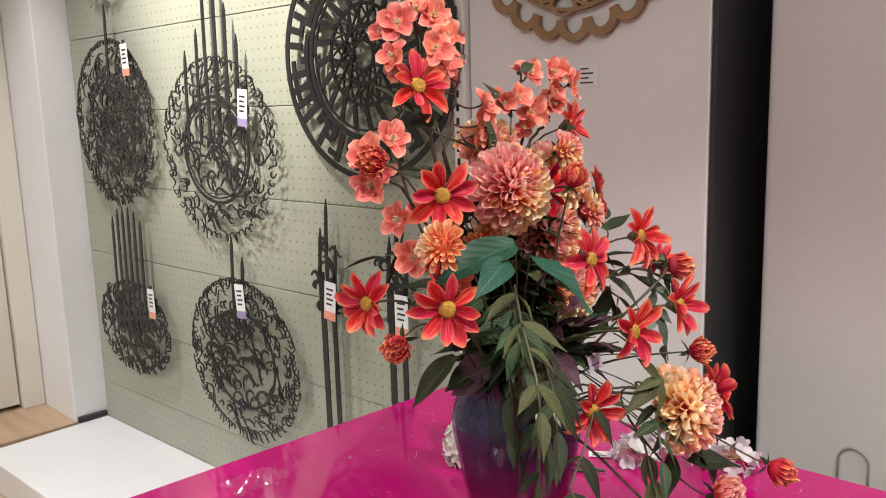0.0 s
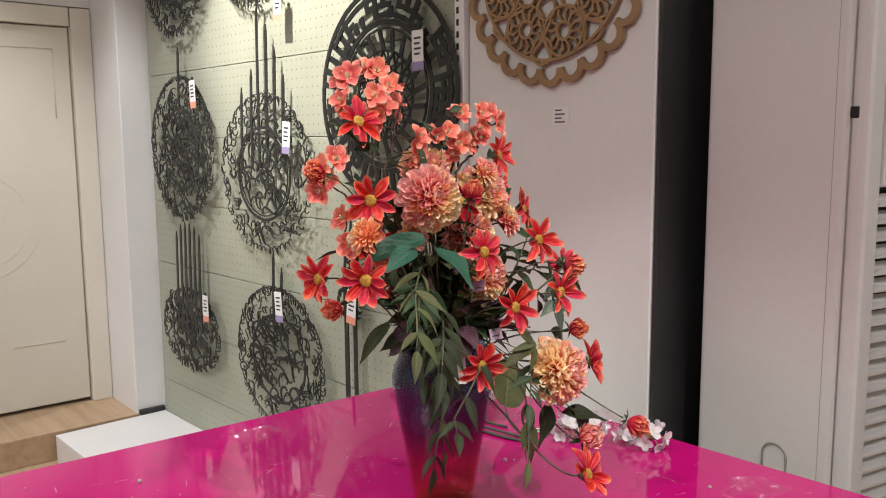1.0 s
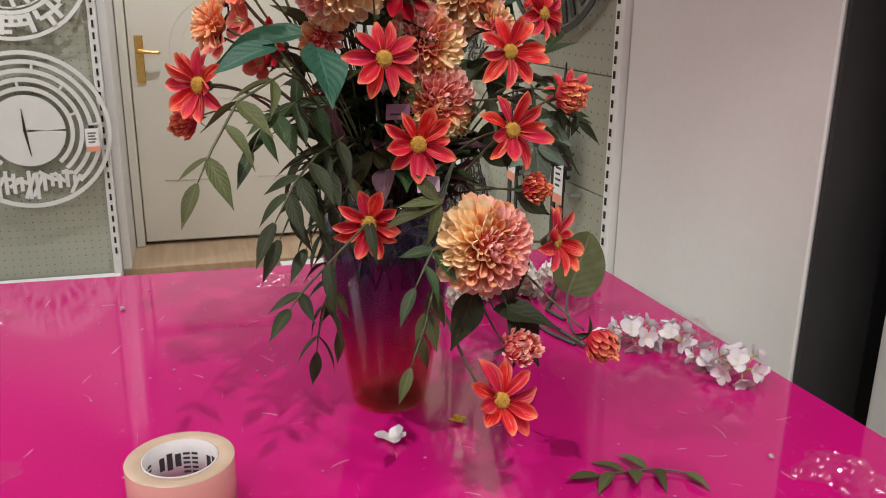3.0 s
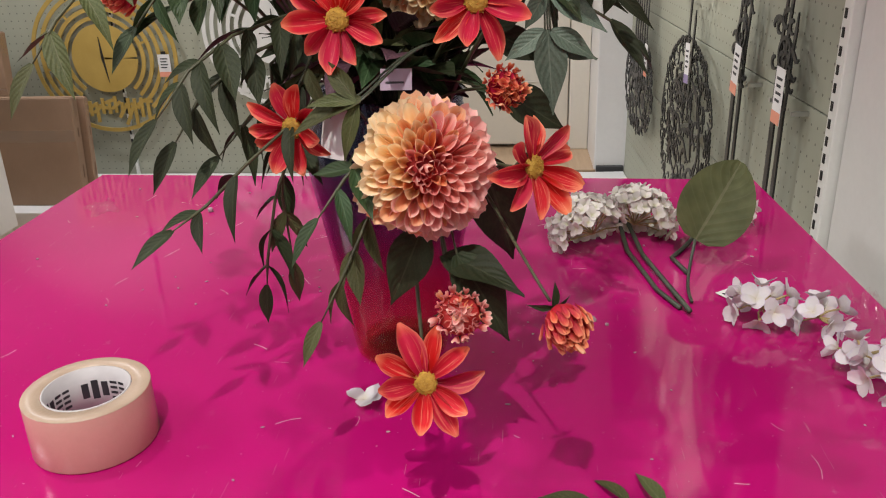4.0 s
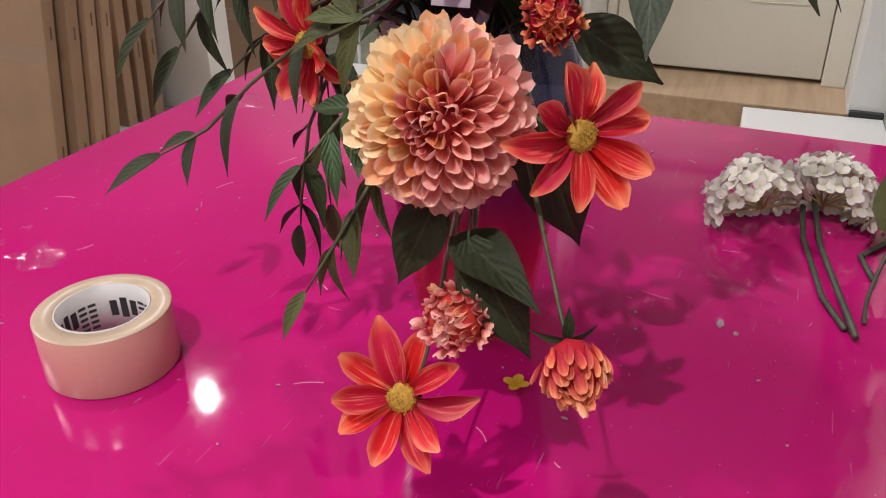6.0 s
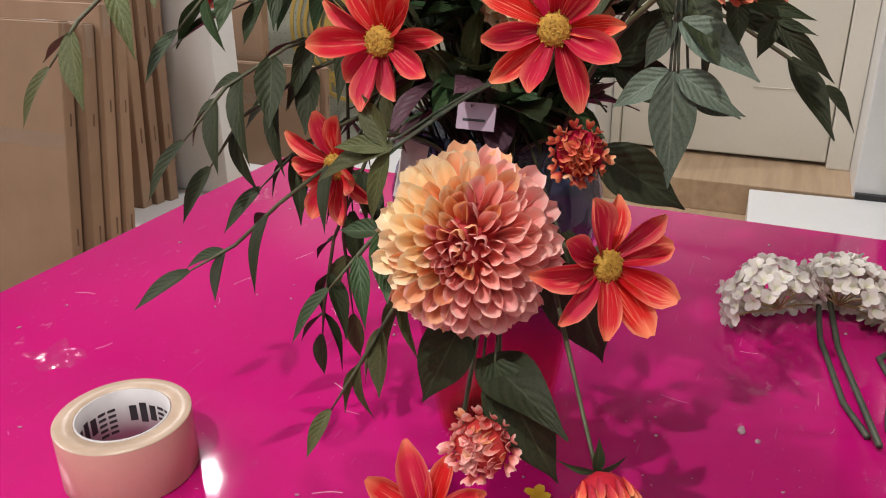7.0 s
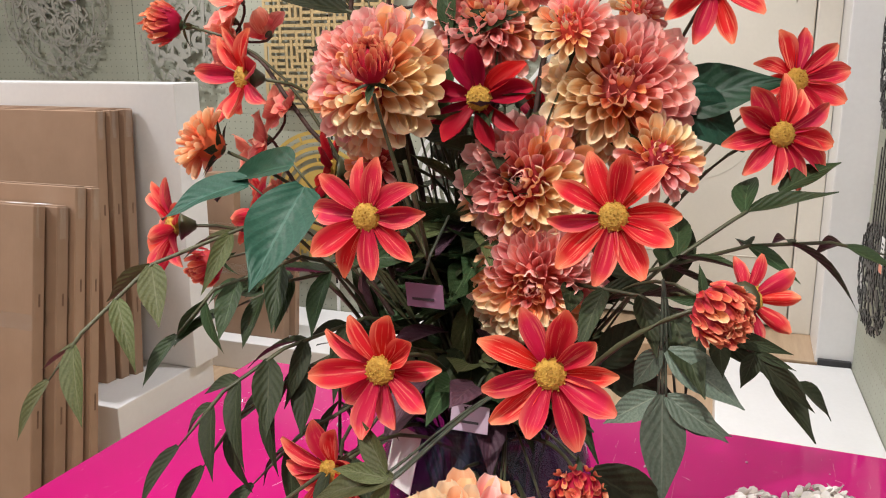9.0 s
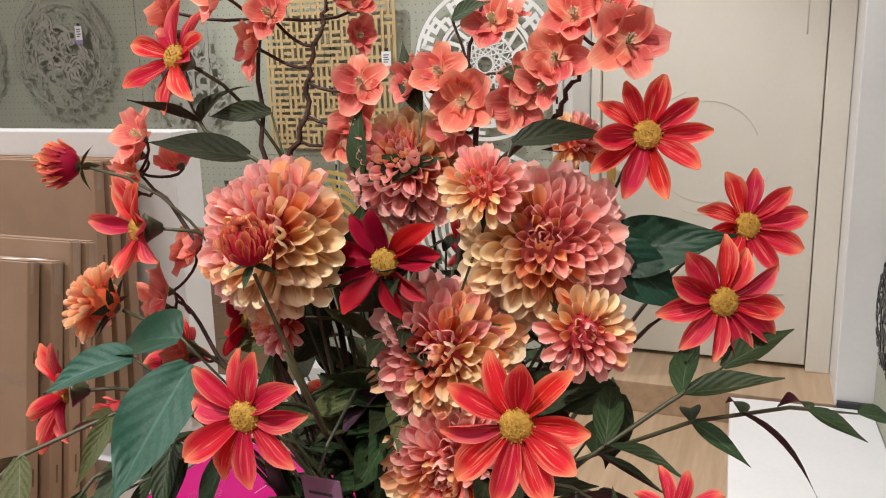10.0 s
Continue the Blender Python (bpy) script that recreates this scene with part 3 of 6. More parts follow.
for x, y in ((0.05, 0.06), (0.26, 0.06), (0.05, 0.46), (0.26, 0.46)):
    part("foot", box(x - 0.025, x + 0.025, y - 0.025, y + 0.025, 0.4405, 0.4618, 0.003, 1), BLACK_PAINT, ac)
part("latch", box(0.302, 0.318, -0.003, 0.006, 1.345, 1.366, 0.002, 1), DARK, ac, "small dark latch")
kn = [(0.185 + 0.026 * math.cos(a), -0.002, 0.668 + 0.026 * math.sin(a)) for a in (math.pi * i / 14 for i in range(15))]
kn = [(0.211, -0.002, 0.58)] + kn + [(0.159, -0.002, 0.58)]
v, f = tube(kn, 0.0022, 5)
ob("knockout_slot", data("knockout_slot", v, f, GREY_METAL, True), None, ac, "arched knock-out seam for the pipes")

# ---- partition with leaning cartons ----
partition = ob("display_partition", None, pose(0, 0, 0), None, "white free-standing display partition with a ledge", "partition")
part("panel", box(-1.83, -1.70, -4.2, -1.590, 0.174, 1.15, 0.004), WHITE_GLOSS, partition)
part("ledge", box(-1.83, -1.34, -4.2, -1.615, 0.0, 0.172, 0.004), WHITE_GLOSS, partition)


def carton(x, y, z, w, t, h, lean, turn=0.0, label="flat brown cardboard carton leaning on the partition"):
    """A flat carton, stood on edge: w along y, t thick, leaning back by lean degrees; its face looks east."""
    c = ob("cardboard_carton", None, pose(x, y, z, 0, 0, turn) @ pose(0, 0, 0, 0, -lean, 0), None, label, "carton", "flat cartons")
    part("carton_body", box(-t, 0, -w, 0, 0.0, h, 0.003, 1), CARD, c)
    part("flap", box(-t * 0.9, -t * 0.1, -w + 0.004, -0.004, h + 0.0005, h + 0.003, 0.001, 1), CARD, c)
    part("carton_tape", box(-t * 0.8, -t * 0.2, 0.0006, 0.0012, h - 0.09, h - 0.001), CLEAR, c, "strip of clear tape")
    part("tape_band", box(0.0004, 0.0008, -w + 0.01, -0.002, h * 0.60, h * 0.60 + 0.045), CLEAR, c, "wide band of clear tape")
    if lean > 9.1:
        part("sticker", box(-t * 0.9, -t * 0.15, -0.11, -0.055, h + 0.0032, h + 0.0038), PAPER, c, "small white printed sticker")
    for zz, tall in ((0.22 + lean * 0.006, 0.05), (0.58 + lean * 0.01, 0.035)):
        part("tab_slot", box(-t * 0.60, -t * 0.46, 0.0004, 0.0012, h * zz, h * zz + tall), CARD_EDGE, c)
    return c


for x, y, z, w, t, h, lean in ((-1.485, -1.785, 0.172, 0.95, 0.043, 0.90, 4.6), (-1.534, -1.768, 0.172, 0.95, 0.040, 0.90, 4.3), (-1.580, -1.748, 0.172, 0.95, 0.042, 0.90, 4.0),
                               (-1.00, -1.640, -0.004, 0.80, 0.040, 0.862, 9.5), (-1.050, -1.605, -0.004, 0.80, 0.042, 0.852, 9.3), (-1.100, -1.585, -0.004, 0.80, 0.040, 0.900, 9.0), (-1.150, -1.570, -0.004, 0.80, 0.034, 0.890, 8.6)):
    carton(x, y, z, w, t, h, lean)

# ---- wall pieces ----
rng = random.Random(7)


def ribbon(points, width, depth):
    """A flat bar of metal along a path in the x-z plane, with a thick-thin pen width."""
    pts = [Vector((p[0], 0, p[1])) for p in points]
    n = len(pts)
    verts, faces = [], []
    for i, p in enumerate(pts):
        d = pts[min(i + 1, n - 1)] - pts[max(i - 1, 0)]
        d = d.normalized() if d.length > 1e-6 else Vector((1, 0, 0))
        s = Vector((-d.z, 0, d.x))
        w = (width[i] if isinstance(width, (list, tuple)) else width) / 2
        for q in (p + s * w, p - s * w):
            verts.append((q.x, 0.0, q.z))
            verts.append((q.x, depth, q.z))
    for i in range(n - 1):
        a = i * 4
        b = a + 4
        faces += [(a, a + 2, b + 2, b), (a + 1, b + 1, b + 3, a + 3), (a, b, b + 1, a + 1), (a + 2, a + 3, b + 3, b + 2)]
    faces += [(0, 1, 3, 2), (n * 4 - 4, n * 4 - 2, n * 4 - 1, n * 4 - 3)]
    return verts, faces


def hook(cx, cz, size, rot, w):
    """A curled pen stroke."""
    k = rng.random()
    pts = []
    for i in range(15):
        t = i / 14
        if k < 0.4:
            a, r = rot + t * 4.4, size * (0.35 + 0.65 * t)
            p = (r * math.cos(a) * 0.6, r * math.sin(a) * 0.6)
        elif k < 0.75:
            p = ((t - 0.5) * size * 1.7, size * 0.45 * math.sin(t * 5.2 + rot))
        else:
            a = rot + t * 3.3
            p = (size * 0.8 * math.cos(a), size * 0.5 * math.sin(a) + size * 0.4 * t)
        c, s = math.cos(rot), math.sin(rot)
        pts.append((cx + p[0] * c - p[1] * s, cz + p[0] * s + p[1] * c))
    return ribbon(pts, [w * (0.35 + 0.9 * math.sin(math.pi * min(1, i / 14 * 0.9 + 0.08))) for i in range(15)], 0.003)


def ring(r, w, depth=0.003, n=56, cx=0.0, cz=0.0, a0=0.0, a1=360.0, squash=1.0):
    return ribbon([(cx + r * math.cos(radians(a0 + (a1 - a0) * i / n)), cz + squash * r * math.sin(radians(a0 + (a1 - a0) * i / n))) for i in range(n + 1)], w, depth)


def swirl_piece(w, h, strokes, bold, rings=()):
    """Openwork of curled strokes that fills a drop shape of that width and height, centred on its middle."""
    pieces = []
    for k in range(strokes):
        while True:
            x, z = rng.uniform(-1, 1), rng.uniform(-1, 1)
            if x * x + z * z < 1:
                break
        rad = math.hypot(x, z)
        size = (0.055 if rad < 0.6 else 0.034) * rng.uniform(0.7, 1.3)
        wd = (bold if rad < 0.6 else bold * 0.6) * rng.uniform(0.7, 1.3)
        ang = math.atan2(z, x) + math.pi / 2 if rad > 0.6 else rng.uniform(-0.5, 0.5)
        pieces.append(hook(x * w / 2 * 0.96, z * h / 2 * 0.96, size, ang, wd))
    for k in range(int(strokes * 0.45)):
        a = 2 * math.pi * k / (strokes * 0.45)
        pieces.append(hook(w / 2 * 0.95 * math.cos(a), h / 2 * 0.95 * math.sin(a), 0.026, a + 1.2, bold * 0.5))
    for r, wd in rings:
        pieces.append(ring(r, wd, squash=h / w))
    return pieces


def price_tag(m, band, w=0.045, h=0.105):
    tag = ob("price_tag", None, m, None, "white paper price tag with a coloured band", "price tag", "price tags")
    part("card", box(-w / 2, w / 2, -0.001, 0.0, -h, 0.0), PAPER, tag)
    part("band", box(-w / 2, w / 2, -0.0016, -0.0011, -h, -h * 0.78), band, tag)
    for i in range(4):
        part("print_bar", box(-w * 0.3, w * (0.3 - 0.1 * (i % 2)), -0.0016, -0.0011, -h * (0.22 + 0.13 * i), -h * (0.17 + 0.13 * i)), INK, tag)
    part("hanger", box(-w * 0.2, w * 0.2, 0.0005, 0.0025, -h * 0.35, 0.012), IRON, tag)
    return tag


def wall_piece(name, pieces, mat, m, label, category="wall art", group="wall pieces"):
    pieces = [([(x, y - 0.00011 * (k % 37), z) for x, y, z in v], f) for k, (v, f) in enumerate(pieces)]
    v, f = merge(pieces)
    o = ob(name, None, m, None, label, category, group)
    ob("openwork", data("openwork", v, f, mat), None, o)
    for dx in (-0.06, 0.06):
        part("wall_peg", box(dx - 0.004, dx + 0.004, 0.003, 0.042, -0.004, 0.004), STEEL, o)
    return o


def on_p(u, z, d=0.035):
    return WP @ pose(u, -d, z)


def strokes_up(xs, z0, z1, w, lean=0.01):
    out = []
    for i, x in enumerate(xs):
        top = z1[i] if isinstance(z1, (list, tuple)) else z1
        out.append(ribbon([(x, z0), (x + lean * 0.3, (z0 + top) / 2), (x + lean, top - 0.03), (x + lean * 1.2, top)], [w * 0.9, w, w * 0.95, w * 0.1], 0.003))
    return out


wall_piece("calligraphy_medallion", swirl_piece(0.55, 0.58, 270, 0.0072, ((0.15, 0.008),)) + strokes_up((0.0,), 0.1, 0.40, 0.016), IRON, on_p(0.355, 1.285), "black openwork metal medallion of curling script on the pegboard")
wall_piece("calligraphy_drop", swirl_piece(0.60, 0.56, 150, 0.0068, ((0.17, 0.010), (0.155, 0.004))) + strokes_up((-0.14, -0.07, -0.02, 0.03, 0.08, 0.13), 0.02, (0.30, 0.36, 0.57, 0.50, 0.42, 0.33), 0.0145), IRON, on_p(0.985, 1.20), "tall black openwork metal drop of curling script on the pegboard")
wall_piece("calligraphy_boat", swirl_piece(0.50, 0.34, 140, 0.0095) + strokes_up((-0.10, -0.06, -0.02, 0.02, 0.06, 0.10), 0.0, (0.40, 0.43, 0.44, 0.44, 0.43, 0.40), 0.016), IRON, on_p(0.365, 0.55), "black metal script piece with tall upright strokes")
wall_piece("calligraphy_medallion", swirl_piece(0.57, 0.52, 220, 0.0062, ((0.17, 0.009),)) + strokes_up((-0.02, 0.03), 0.1, (0.385, 0.33), 0.014), IRON, on_p(1.04, 0.555), "black openwork metal medallion of curling script on the pegboard")
wall_piece("calligraphy_medallion", swirl_piece(0.56, 0.60, 240, 0.010, ((0.15, 0.008),)), IRON, on_p(0.345, 2.02), "black openwork metal medallion of curling script high on the pegboard")
wall_piece("calligraphy_medallion", swirl_piece(0.55, 0.54, 210, 0.0068, ((0.15, 0.008),)), IRON, on_p(0.955, 2.03), "black openwork metal medallion of curling script high on the pegboard")


def script_disc(r, depth=0.004):
    """A disc of concentric bands with upright bar lettering between them and a woven middle."""
    ps = [ring(r * 0.985, r * 0.05, depth, 72), ring(r * 0.66, r * 0.05, depth, 56), ring(r * 0.60, r * 0.02, depth, 56), ring(r * 0.40, r * 0.03, depth, 48)]
    for k in range(44):
        a = 2 * math.pi * k / 44
        r0, r1 = (0.69, rng.choice((0.8, 0.94, 0.94)))
        if rng.random() < 0.25:
            r0, r1 = 0.78, 0.96
        ps.append(ribbon([(r * r0 * math.cos(a), r * r0 * math.sin(a)), (r * r1 * math.cos(a), r * r1 * math.sin(a))], r * 0.062, depth))
        if rng.random() < 0.6:
            rr = r * rng.choice((0.72, 0.81, 0.90))
            ps.append(ring(rr, r * 0.05, depth, 6, a0=math.degrees(a), a1=math.degrees(a) + rng.choice((8, 16, 24))))
    for k in range(20):
        a = 2 * math.pi * k / 20
        ps.append(ribbon([(r * 0.41 * math.cos(a), r * 0.41 * math.sin(a)), (r * 0.59 * math.cos(a + 0.1), r * 0.59 * math.sin(a + 0.1))], r * 0.05, depth))
    for k in range(16):
        a = 2 * math.pi * k / 16
        for s in (2.0, 2.6):
            ps.append(ribbon([(r * 0.4 * math.cos(a), r * 0.4 * math.sin(a)), (r * 0.4 * math.cos(a + s), r * 0.4 * math.sin(a + s))], r * 0.014, depth))
    return ps


wall_piece("script_disc", script_disc(0.303), IRON, on_p(1.655, 1.44), "large black metal disc with square script bands")
wall_piece("script_disc", script_disc(0.27), IRON, on_p(1.655, 2.055), "large black metal disc with square script bands")
for u in (1.47, 1.735):
    ps = [ribbon([(-0.022, -0.62), (-0.022, 0.10)], 0.020, 0.004), ribbon([(0.022, -0.62), (0.022, 0.02)], 0.016, 0.004)]
    ps += strokes_up((-0.03, 0.0, 0.03), 0.0, (0.22, 0.30, 0.18), 0.012)
    for k in range(16):
        ps.append(hook(rng.uniform(-0.05, 0.05), rng.uniform(0.0, 0.18), 0.028, rng.uniform(-0.6, 0.6), 0.008))
    ps.append(ring(0.03, 0.008, 0.004, 24, 0.0, 0.10))
    wall_piece("tall_script_piece", ps, IRON, on_p(u, 0.78), "narrow black metal script piece with long parallel bars")
for u, z, band in ((0.50, 1.545, SALMON), (1.16, 1.375, LILAC), (0.53, 0.715, SALMON), (1.815, 1.60, LILAC), (1.50, 0.86, SALMON), (1.765, 0.86, SALMON), (1.13, 1.80, SALMON), (1.07, 0.80, LILAC)):
    price_tag(on_p(u, z, 0.048) @ pose(0, 0, 0, 0, rng.uniform(-6, 6), 0), band)

# carved rosette plaque on the column
R = 0.258
ps = []
for k in range(24):
    a = 2 * math.pi * k / 24
    ps.append(ring(0.030, 0.016, 0.012, 14, 0.232 * math.cos(a), 0.232 * math.sin(a), math.degrees(a) - 100, math.degrees(a) + 100))
ps += [ring(0.208, 0.007, 0.012, 60), ring(0.030, 0.010, 0.012, 24), ring(0.064, 0.007, 0.012, 36)]
for k in range(8):
    a = 2 * math.pi * (k + 0.35) / 8
    cx, cz = 0.152 * math.cos(a), 0.152 * math.sin(a)
    ps += [ring(0.020, 0.007, 0.012, 18, cx, cz), ring(0.056, 0.006, 0.011, 28, cx, cz)]
    for j in range(12):
        b = j * math.pi / 6 + a
        ps.append(ribbon([(cx + 0.021 * math.cos(b), cz + 0.021 * math.sin(b)), (cx + 0.040 * math.cos(b + 0.2), cz + 0.040 * math.sin(b + 0.2)), (cx + 0.056 * math.cos(b), cz + 0.056 * math.sin(b))], [0.004, 0.0075, 0.004], 0.0105))
    c = a + math.pi / 8
    ps.append(ring(0.030, 0.007, 0.0115, 22, 0.188 * math.cos(c), 0.188 * math.sin(c)))
    ps.append(ring(0.026, 0.006, 0.0112, 20, 0.092 * math.cos(c), 0.092 * math.sin(c)))
    ps.append(ribbon([(0.031 * math.cos(c), 0.031 * math.sin(c)), (0.066 * math.cos(c), 0.066 * math.sin(c))], 0.008, 0.0108))
    for q in (-0.16, 0.16):
        ps.append(ribbon([(0.205 * math.cos(c + q), 0.205 * math.sin(c + q)), (0.16 * math.cos(c), 0.16 * math.sin(c)), (0.118 * math.cos(c - q), 0.118 * math.sin(c - q))], 0.007, 0.0102))
wall_piece("carved_plaque", ps, PLAQUE, on_p(2.245, 1.70, 0.020), "round brown carved wooden rosette plaque with scalloped rim")
stk = ob("price_sticker", None, on_p(2.27, 1.385, 0.007), None, "small white printed price sticker", "sticker", "price tags")
part("paper", box(-0.024, 0.024, -0.0005, 0.0, -0.042, 0.0), PAPER, stk)
for i in range(4):
    part("print_bar", box(-0.018, 0.012 - 0.01 * (i % 2), -0.0011, -0.0006, -0.036 + 0.009 * i, -0.033 + 0.009 * i), INK, stk)


def on_q(y, z, d=0.035):
    return pose(-2.625 + d, y, z, 0, 0, 90)


def maze_disc(r):
    ps = [ring(r * q, r * 0.052, 0.005, 64, a0=-50, a1=230) for q in (0.97, 0.86, 0.75, 0.64, 0.53)]
    ps += [ring(r * 0.97, r * 0.052, 0.005, 40, a0=230, a1=310)]
    ps += [ring(r * 0.225, r * 0.45, 0.005, 48)]
    for k, q in enumerate((0.53, 0.64, 0.75, 0.86)):
        for a in ((20, 95, 160), (50, 130), (5, 80, 190), (110, 215))[k]:
            a = radians(a)
            ps.append(ribbon([(r * q * math.cos(a), r * q * math.sin(a)), (r * (q + 0.11) * math.cos(a), r * (q + 0.11) * math.sin(a))], r * 0.03, 0.005))
    for i in range(12):
        x = r * (-0.5 + 0.09 * i)
        ps.append(ribbon([(x, -r * rng.uniform(0.5, 0.6)), (x, -r * rng.uniform(0.72, 0.9))], r * 0.045, 0.005))
        ps.append(ribbon([(x - r * 0.06, -r * rng.uniform(0.5, 0.9)), (x + r * 0.07, -r * rng.uniform(0.5, 0.9) * 0 - r * (0.55 + 0.03 * (i % 5)))], r * 0.045, 0.005))
    ps.append(ribbon([(0.005, -r * 0.30), (-0.002, r * 0.20)], 0.001, 0.0055))
    return ps


def maze_wall_piece(r, mat, y, z, label):
    o = wall_piece("maze_disc", maze_disc(r), mat, on_q(y, z), label)
    v, f = merge([ribbon([(0.004, -r * 0.32), (-0.008, 0.0), (-0.012, r * 0.28)], [0.002, 0.011, 0.002], 0.002)])
    ob("centre_mark", data("centre_mark", v, f, IRON), pose(0, -0.003, 0), o, "dark leaf-shaped slot")
    return o


maze_wall_piece(0.308, GOLD, -1.555, 0.615, "round gold disc of concentric maze lines")
maze_wall_piece(0.303, WHITE_METAL, -0.83, 0.715, "round white disc of concentric maze lines")
price_tag(on_q(-1.30, 0.63, 0.05), SALMON, 0.05, 0.09)
price_tag(on_q(-0.60, 0.72, 0.05), SALMON, 0.05, 0.09)


def kufic_square(s):
    """A square board of interlocking right-angled bars."""
    h, ps = s / 2, []
    for a, b in (((-h, -h), (h, -h)), ((h, -h), (h, h)), ((h, h), (-h, h)), ((-h, h), (-h, -h))):
        ps.append(ribbon([a, b], 0.014, 0.005))
    n = 22
    c = (s - 0.02) / n
    for i in range(n):
        for j in range(n):
            x, z = -h + 0.01 + c * (i + 0.5), -h + 0.01 + c * (j + 0.5)
            if rng.random() < 0.55:
                ps.append(ribbon([(x - c * 0.75, z), (x + c * 0.75, z)], c * 0.5, 0.0048))
            else:
                ps.append(ribbon([(x, z - c * 0.75), (x, z + c * 0.75)], c * 0.5, 0.0052))
    return ps


wall_piece("kufic_square", kufic_square(0.59), GOLD_PALE, on_q(-1.505, 1.315), "square pale gold board of interlocking bars")
wall_piece("script_disc", script_disc(0.287), WHITE_METAL, on_q(-0.835, 1.34), "white metal disc with square script bands")
for y in (-2.94, -3.62):
    wall_piece("calligraphy_medallion", swirl_piece(0.62, 0.62, 150, 0.011, ((0.24, 0.007), (0.15, 0.007))), GREY_METAL, on_q(y, 1.43), "grey openwork metal medallion of curling script")
wall_piece("script_wall_piece", swirl_piece(0.42, 0.46, 70, 0.018) + strokes_up((-0.12, -0.04, 0.05, 0.13), -0.05, 0.26, 0.018), GREY_METAL, on_q(-2.24, 1.28), "grey metal script piece with tall strokes")
price_tag(on_q(-1.24, 1.40, 0.05), SALMON, 0.04, 0.07)
price_tag(on_q(-2.80, 1.56, 0.05), LILAC, 0.04, 0.08)
carton(-2.33, -1.86, 0.114, 0.40, 0.05, 0.64, 5, 0, "tall flat brown cardboard carton leaning by the pegboard")
carton(-2.20, -1.545, 0.114, 0.50, 0.05, 0.415, 6, 0, "flat brown cardboard carton leaning by the pegboard")
carton(-2.255, -1.52, 0.114, 0.50, 0.03, 0.405, 6, 0, "flat brown cardboard carton leaning by the pegboard")

# ---- vase ----
PROFILE = [(0.0, 0.0), (0.040, 0.0), (0.044, 0.004), (0.047, 0.02), (0.055, 0.07), (0.064, 0.12), (0.072, 0.165), (0.0765, 0.19), (0.077, 0.205), (0.073, 0.222), (0.066, 0.236), (0.064, 0.246), (0.066, 0.252)]
inner = [(max(r - 0.0035, 0.0), z if i > 1 else z + 0.012) for i, (r, z) in enumerate(PROFILE)]
v, f = lathe(PROFILE + inner[::-1], 48)
vase = ob("glass_vase", None, pose(0, 0, 0.7505), None, "tapered smoked-glass vase shading from blue to amber red", "vase")
ob("vase_body", data("vase_body", v, f, VASE, True), None, vase)
v, f = lathe([(0.0625, 0.252), (0.0628, 0.2555), (0.0645, 0.257), (0.0662, 0.2555), (0.0665, 0.252)], 48)
ob("vase_rim", data("vase_rim", v, f, VASE, True), None, vase)
v, f = lathe([(0.0, -0.0003), (0.034, -0.0003), (0.036, 0.003), (0.0, 0.009)], 40)
ob("vase_foot", data("vase_foot", v, f, VASE, True), pose(0, 0, 0.0125), vase, "thick amber glass foot")

# ---- petals and leaves, as shared meshes ----


def sheet(length, width, profile, cup=0.2, curl=0.0, wave=0.0, ny=6, nx=4, fold=0.0):
    """A petal or leaf along +y from the origin, face up: UV runs across and along it."""
    verts, faces, uvs = [], [], []
    for j in range(ny + 1):
        t = j / ny
        w = width * profile(t)
        for i in range(nx + 1):
            s = 2 * i / nx - 1
            z = cup * w * (s * s - 0.3) + curl * length * t * t + fold * w * abs(s) + wave * math.sin(t * 9 + s * 2) * width * abs(s)
            verts.append((s * w / 2, length * t, z))
            uvs.append((0.5 + s / 2, t))
    n = nx + 1
    for j in range(ny):
        for i in range(nx):
            a = j * n + i
            faces.append((a, a + 1, a + 1 + n, a + n))
    return verts, faces, uvs


def lance(t):
    return max(0.02, math.sin(math.pi * min(1.0, 0.05 + 0.95 * t) ** 0.74) ** 1.22 if t < 1 else 0.02)


def ray_petal(t):
    taper = 1.0 if t < 0.80 else 1.0 - 0.45 * ((t - 0.80) / 0.20) ** 1.5
    return 0.20 if t == 0 else max(0.12, math.sin(math.pi * (0.07 + 0.85 * t ** 1.35)) ** 0.72 * taper)


def spoon(t):
    return 0.30 + 0.70 * math.sin(math.pi * 0.5 * t / 0.74) if t < 0.74 else max(0.5, math.sqrt(max(0.0, 1.0 - ((t - 0.74) / 0.285) ** 2)))


def round_petal(t):
    return 0.22 if t == 0 else max(0.25, math.sin(math.pi * (0.08 + 0.84 * t)) ** 0.6)


def variants(name, mat, specs):
    out = []
    for sp in specs:
        v, f, uv = sheet(**sp)
        out.append(data(name, v, f, mat, True, uv))
    return out


def unit_petals(name, mat, width, profile, cup, curls, ny=6, nx=4, **kw):
    return variants(name, mat, [dict(length=1.0, width=width * q, profile=profile, cup=cup, curl=c, ny=ny, nx=nx, **kw) for c, q in curls])


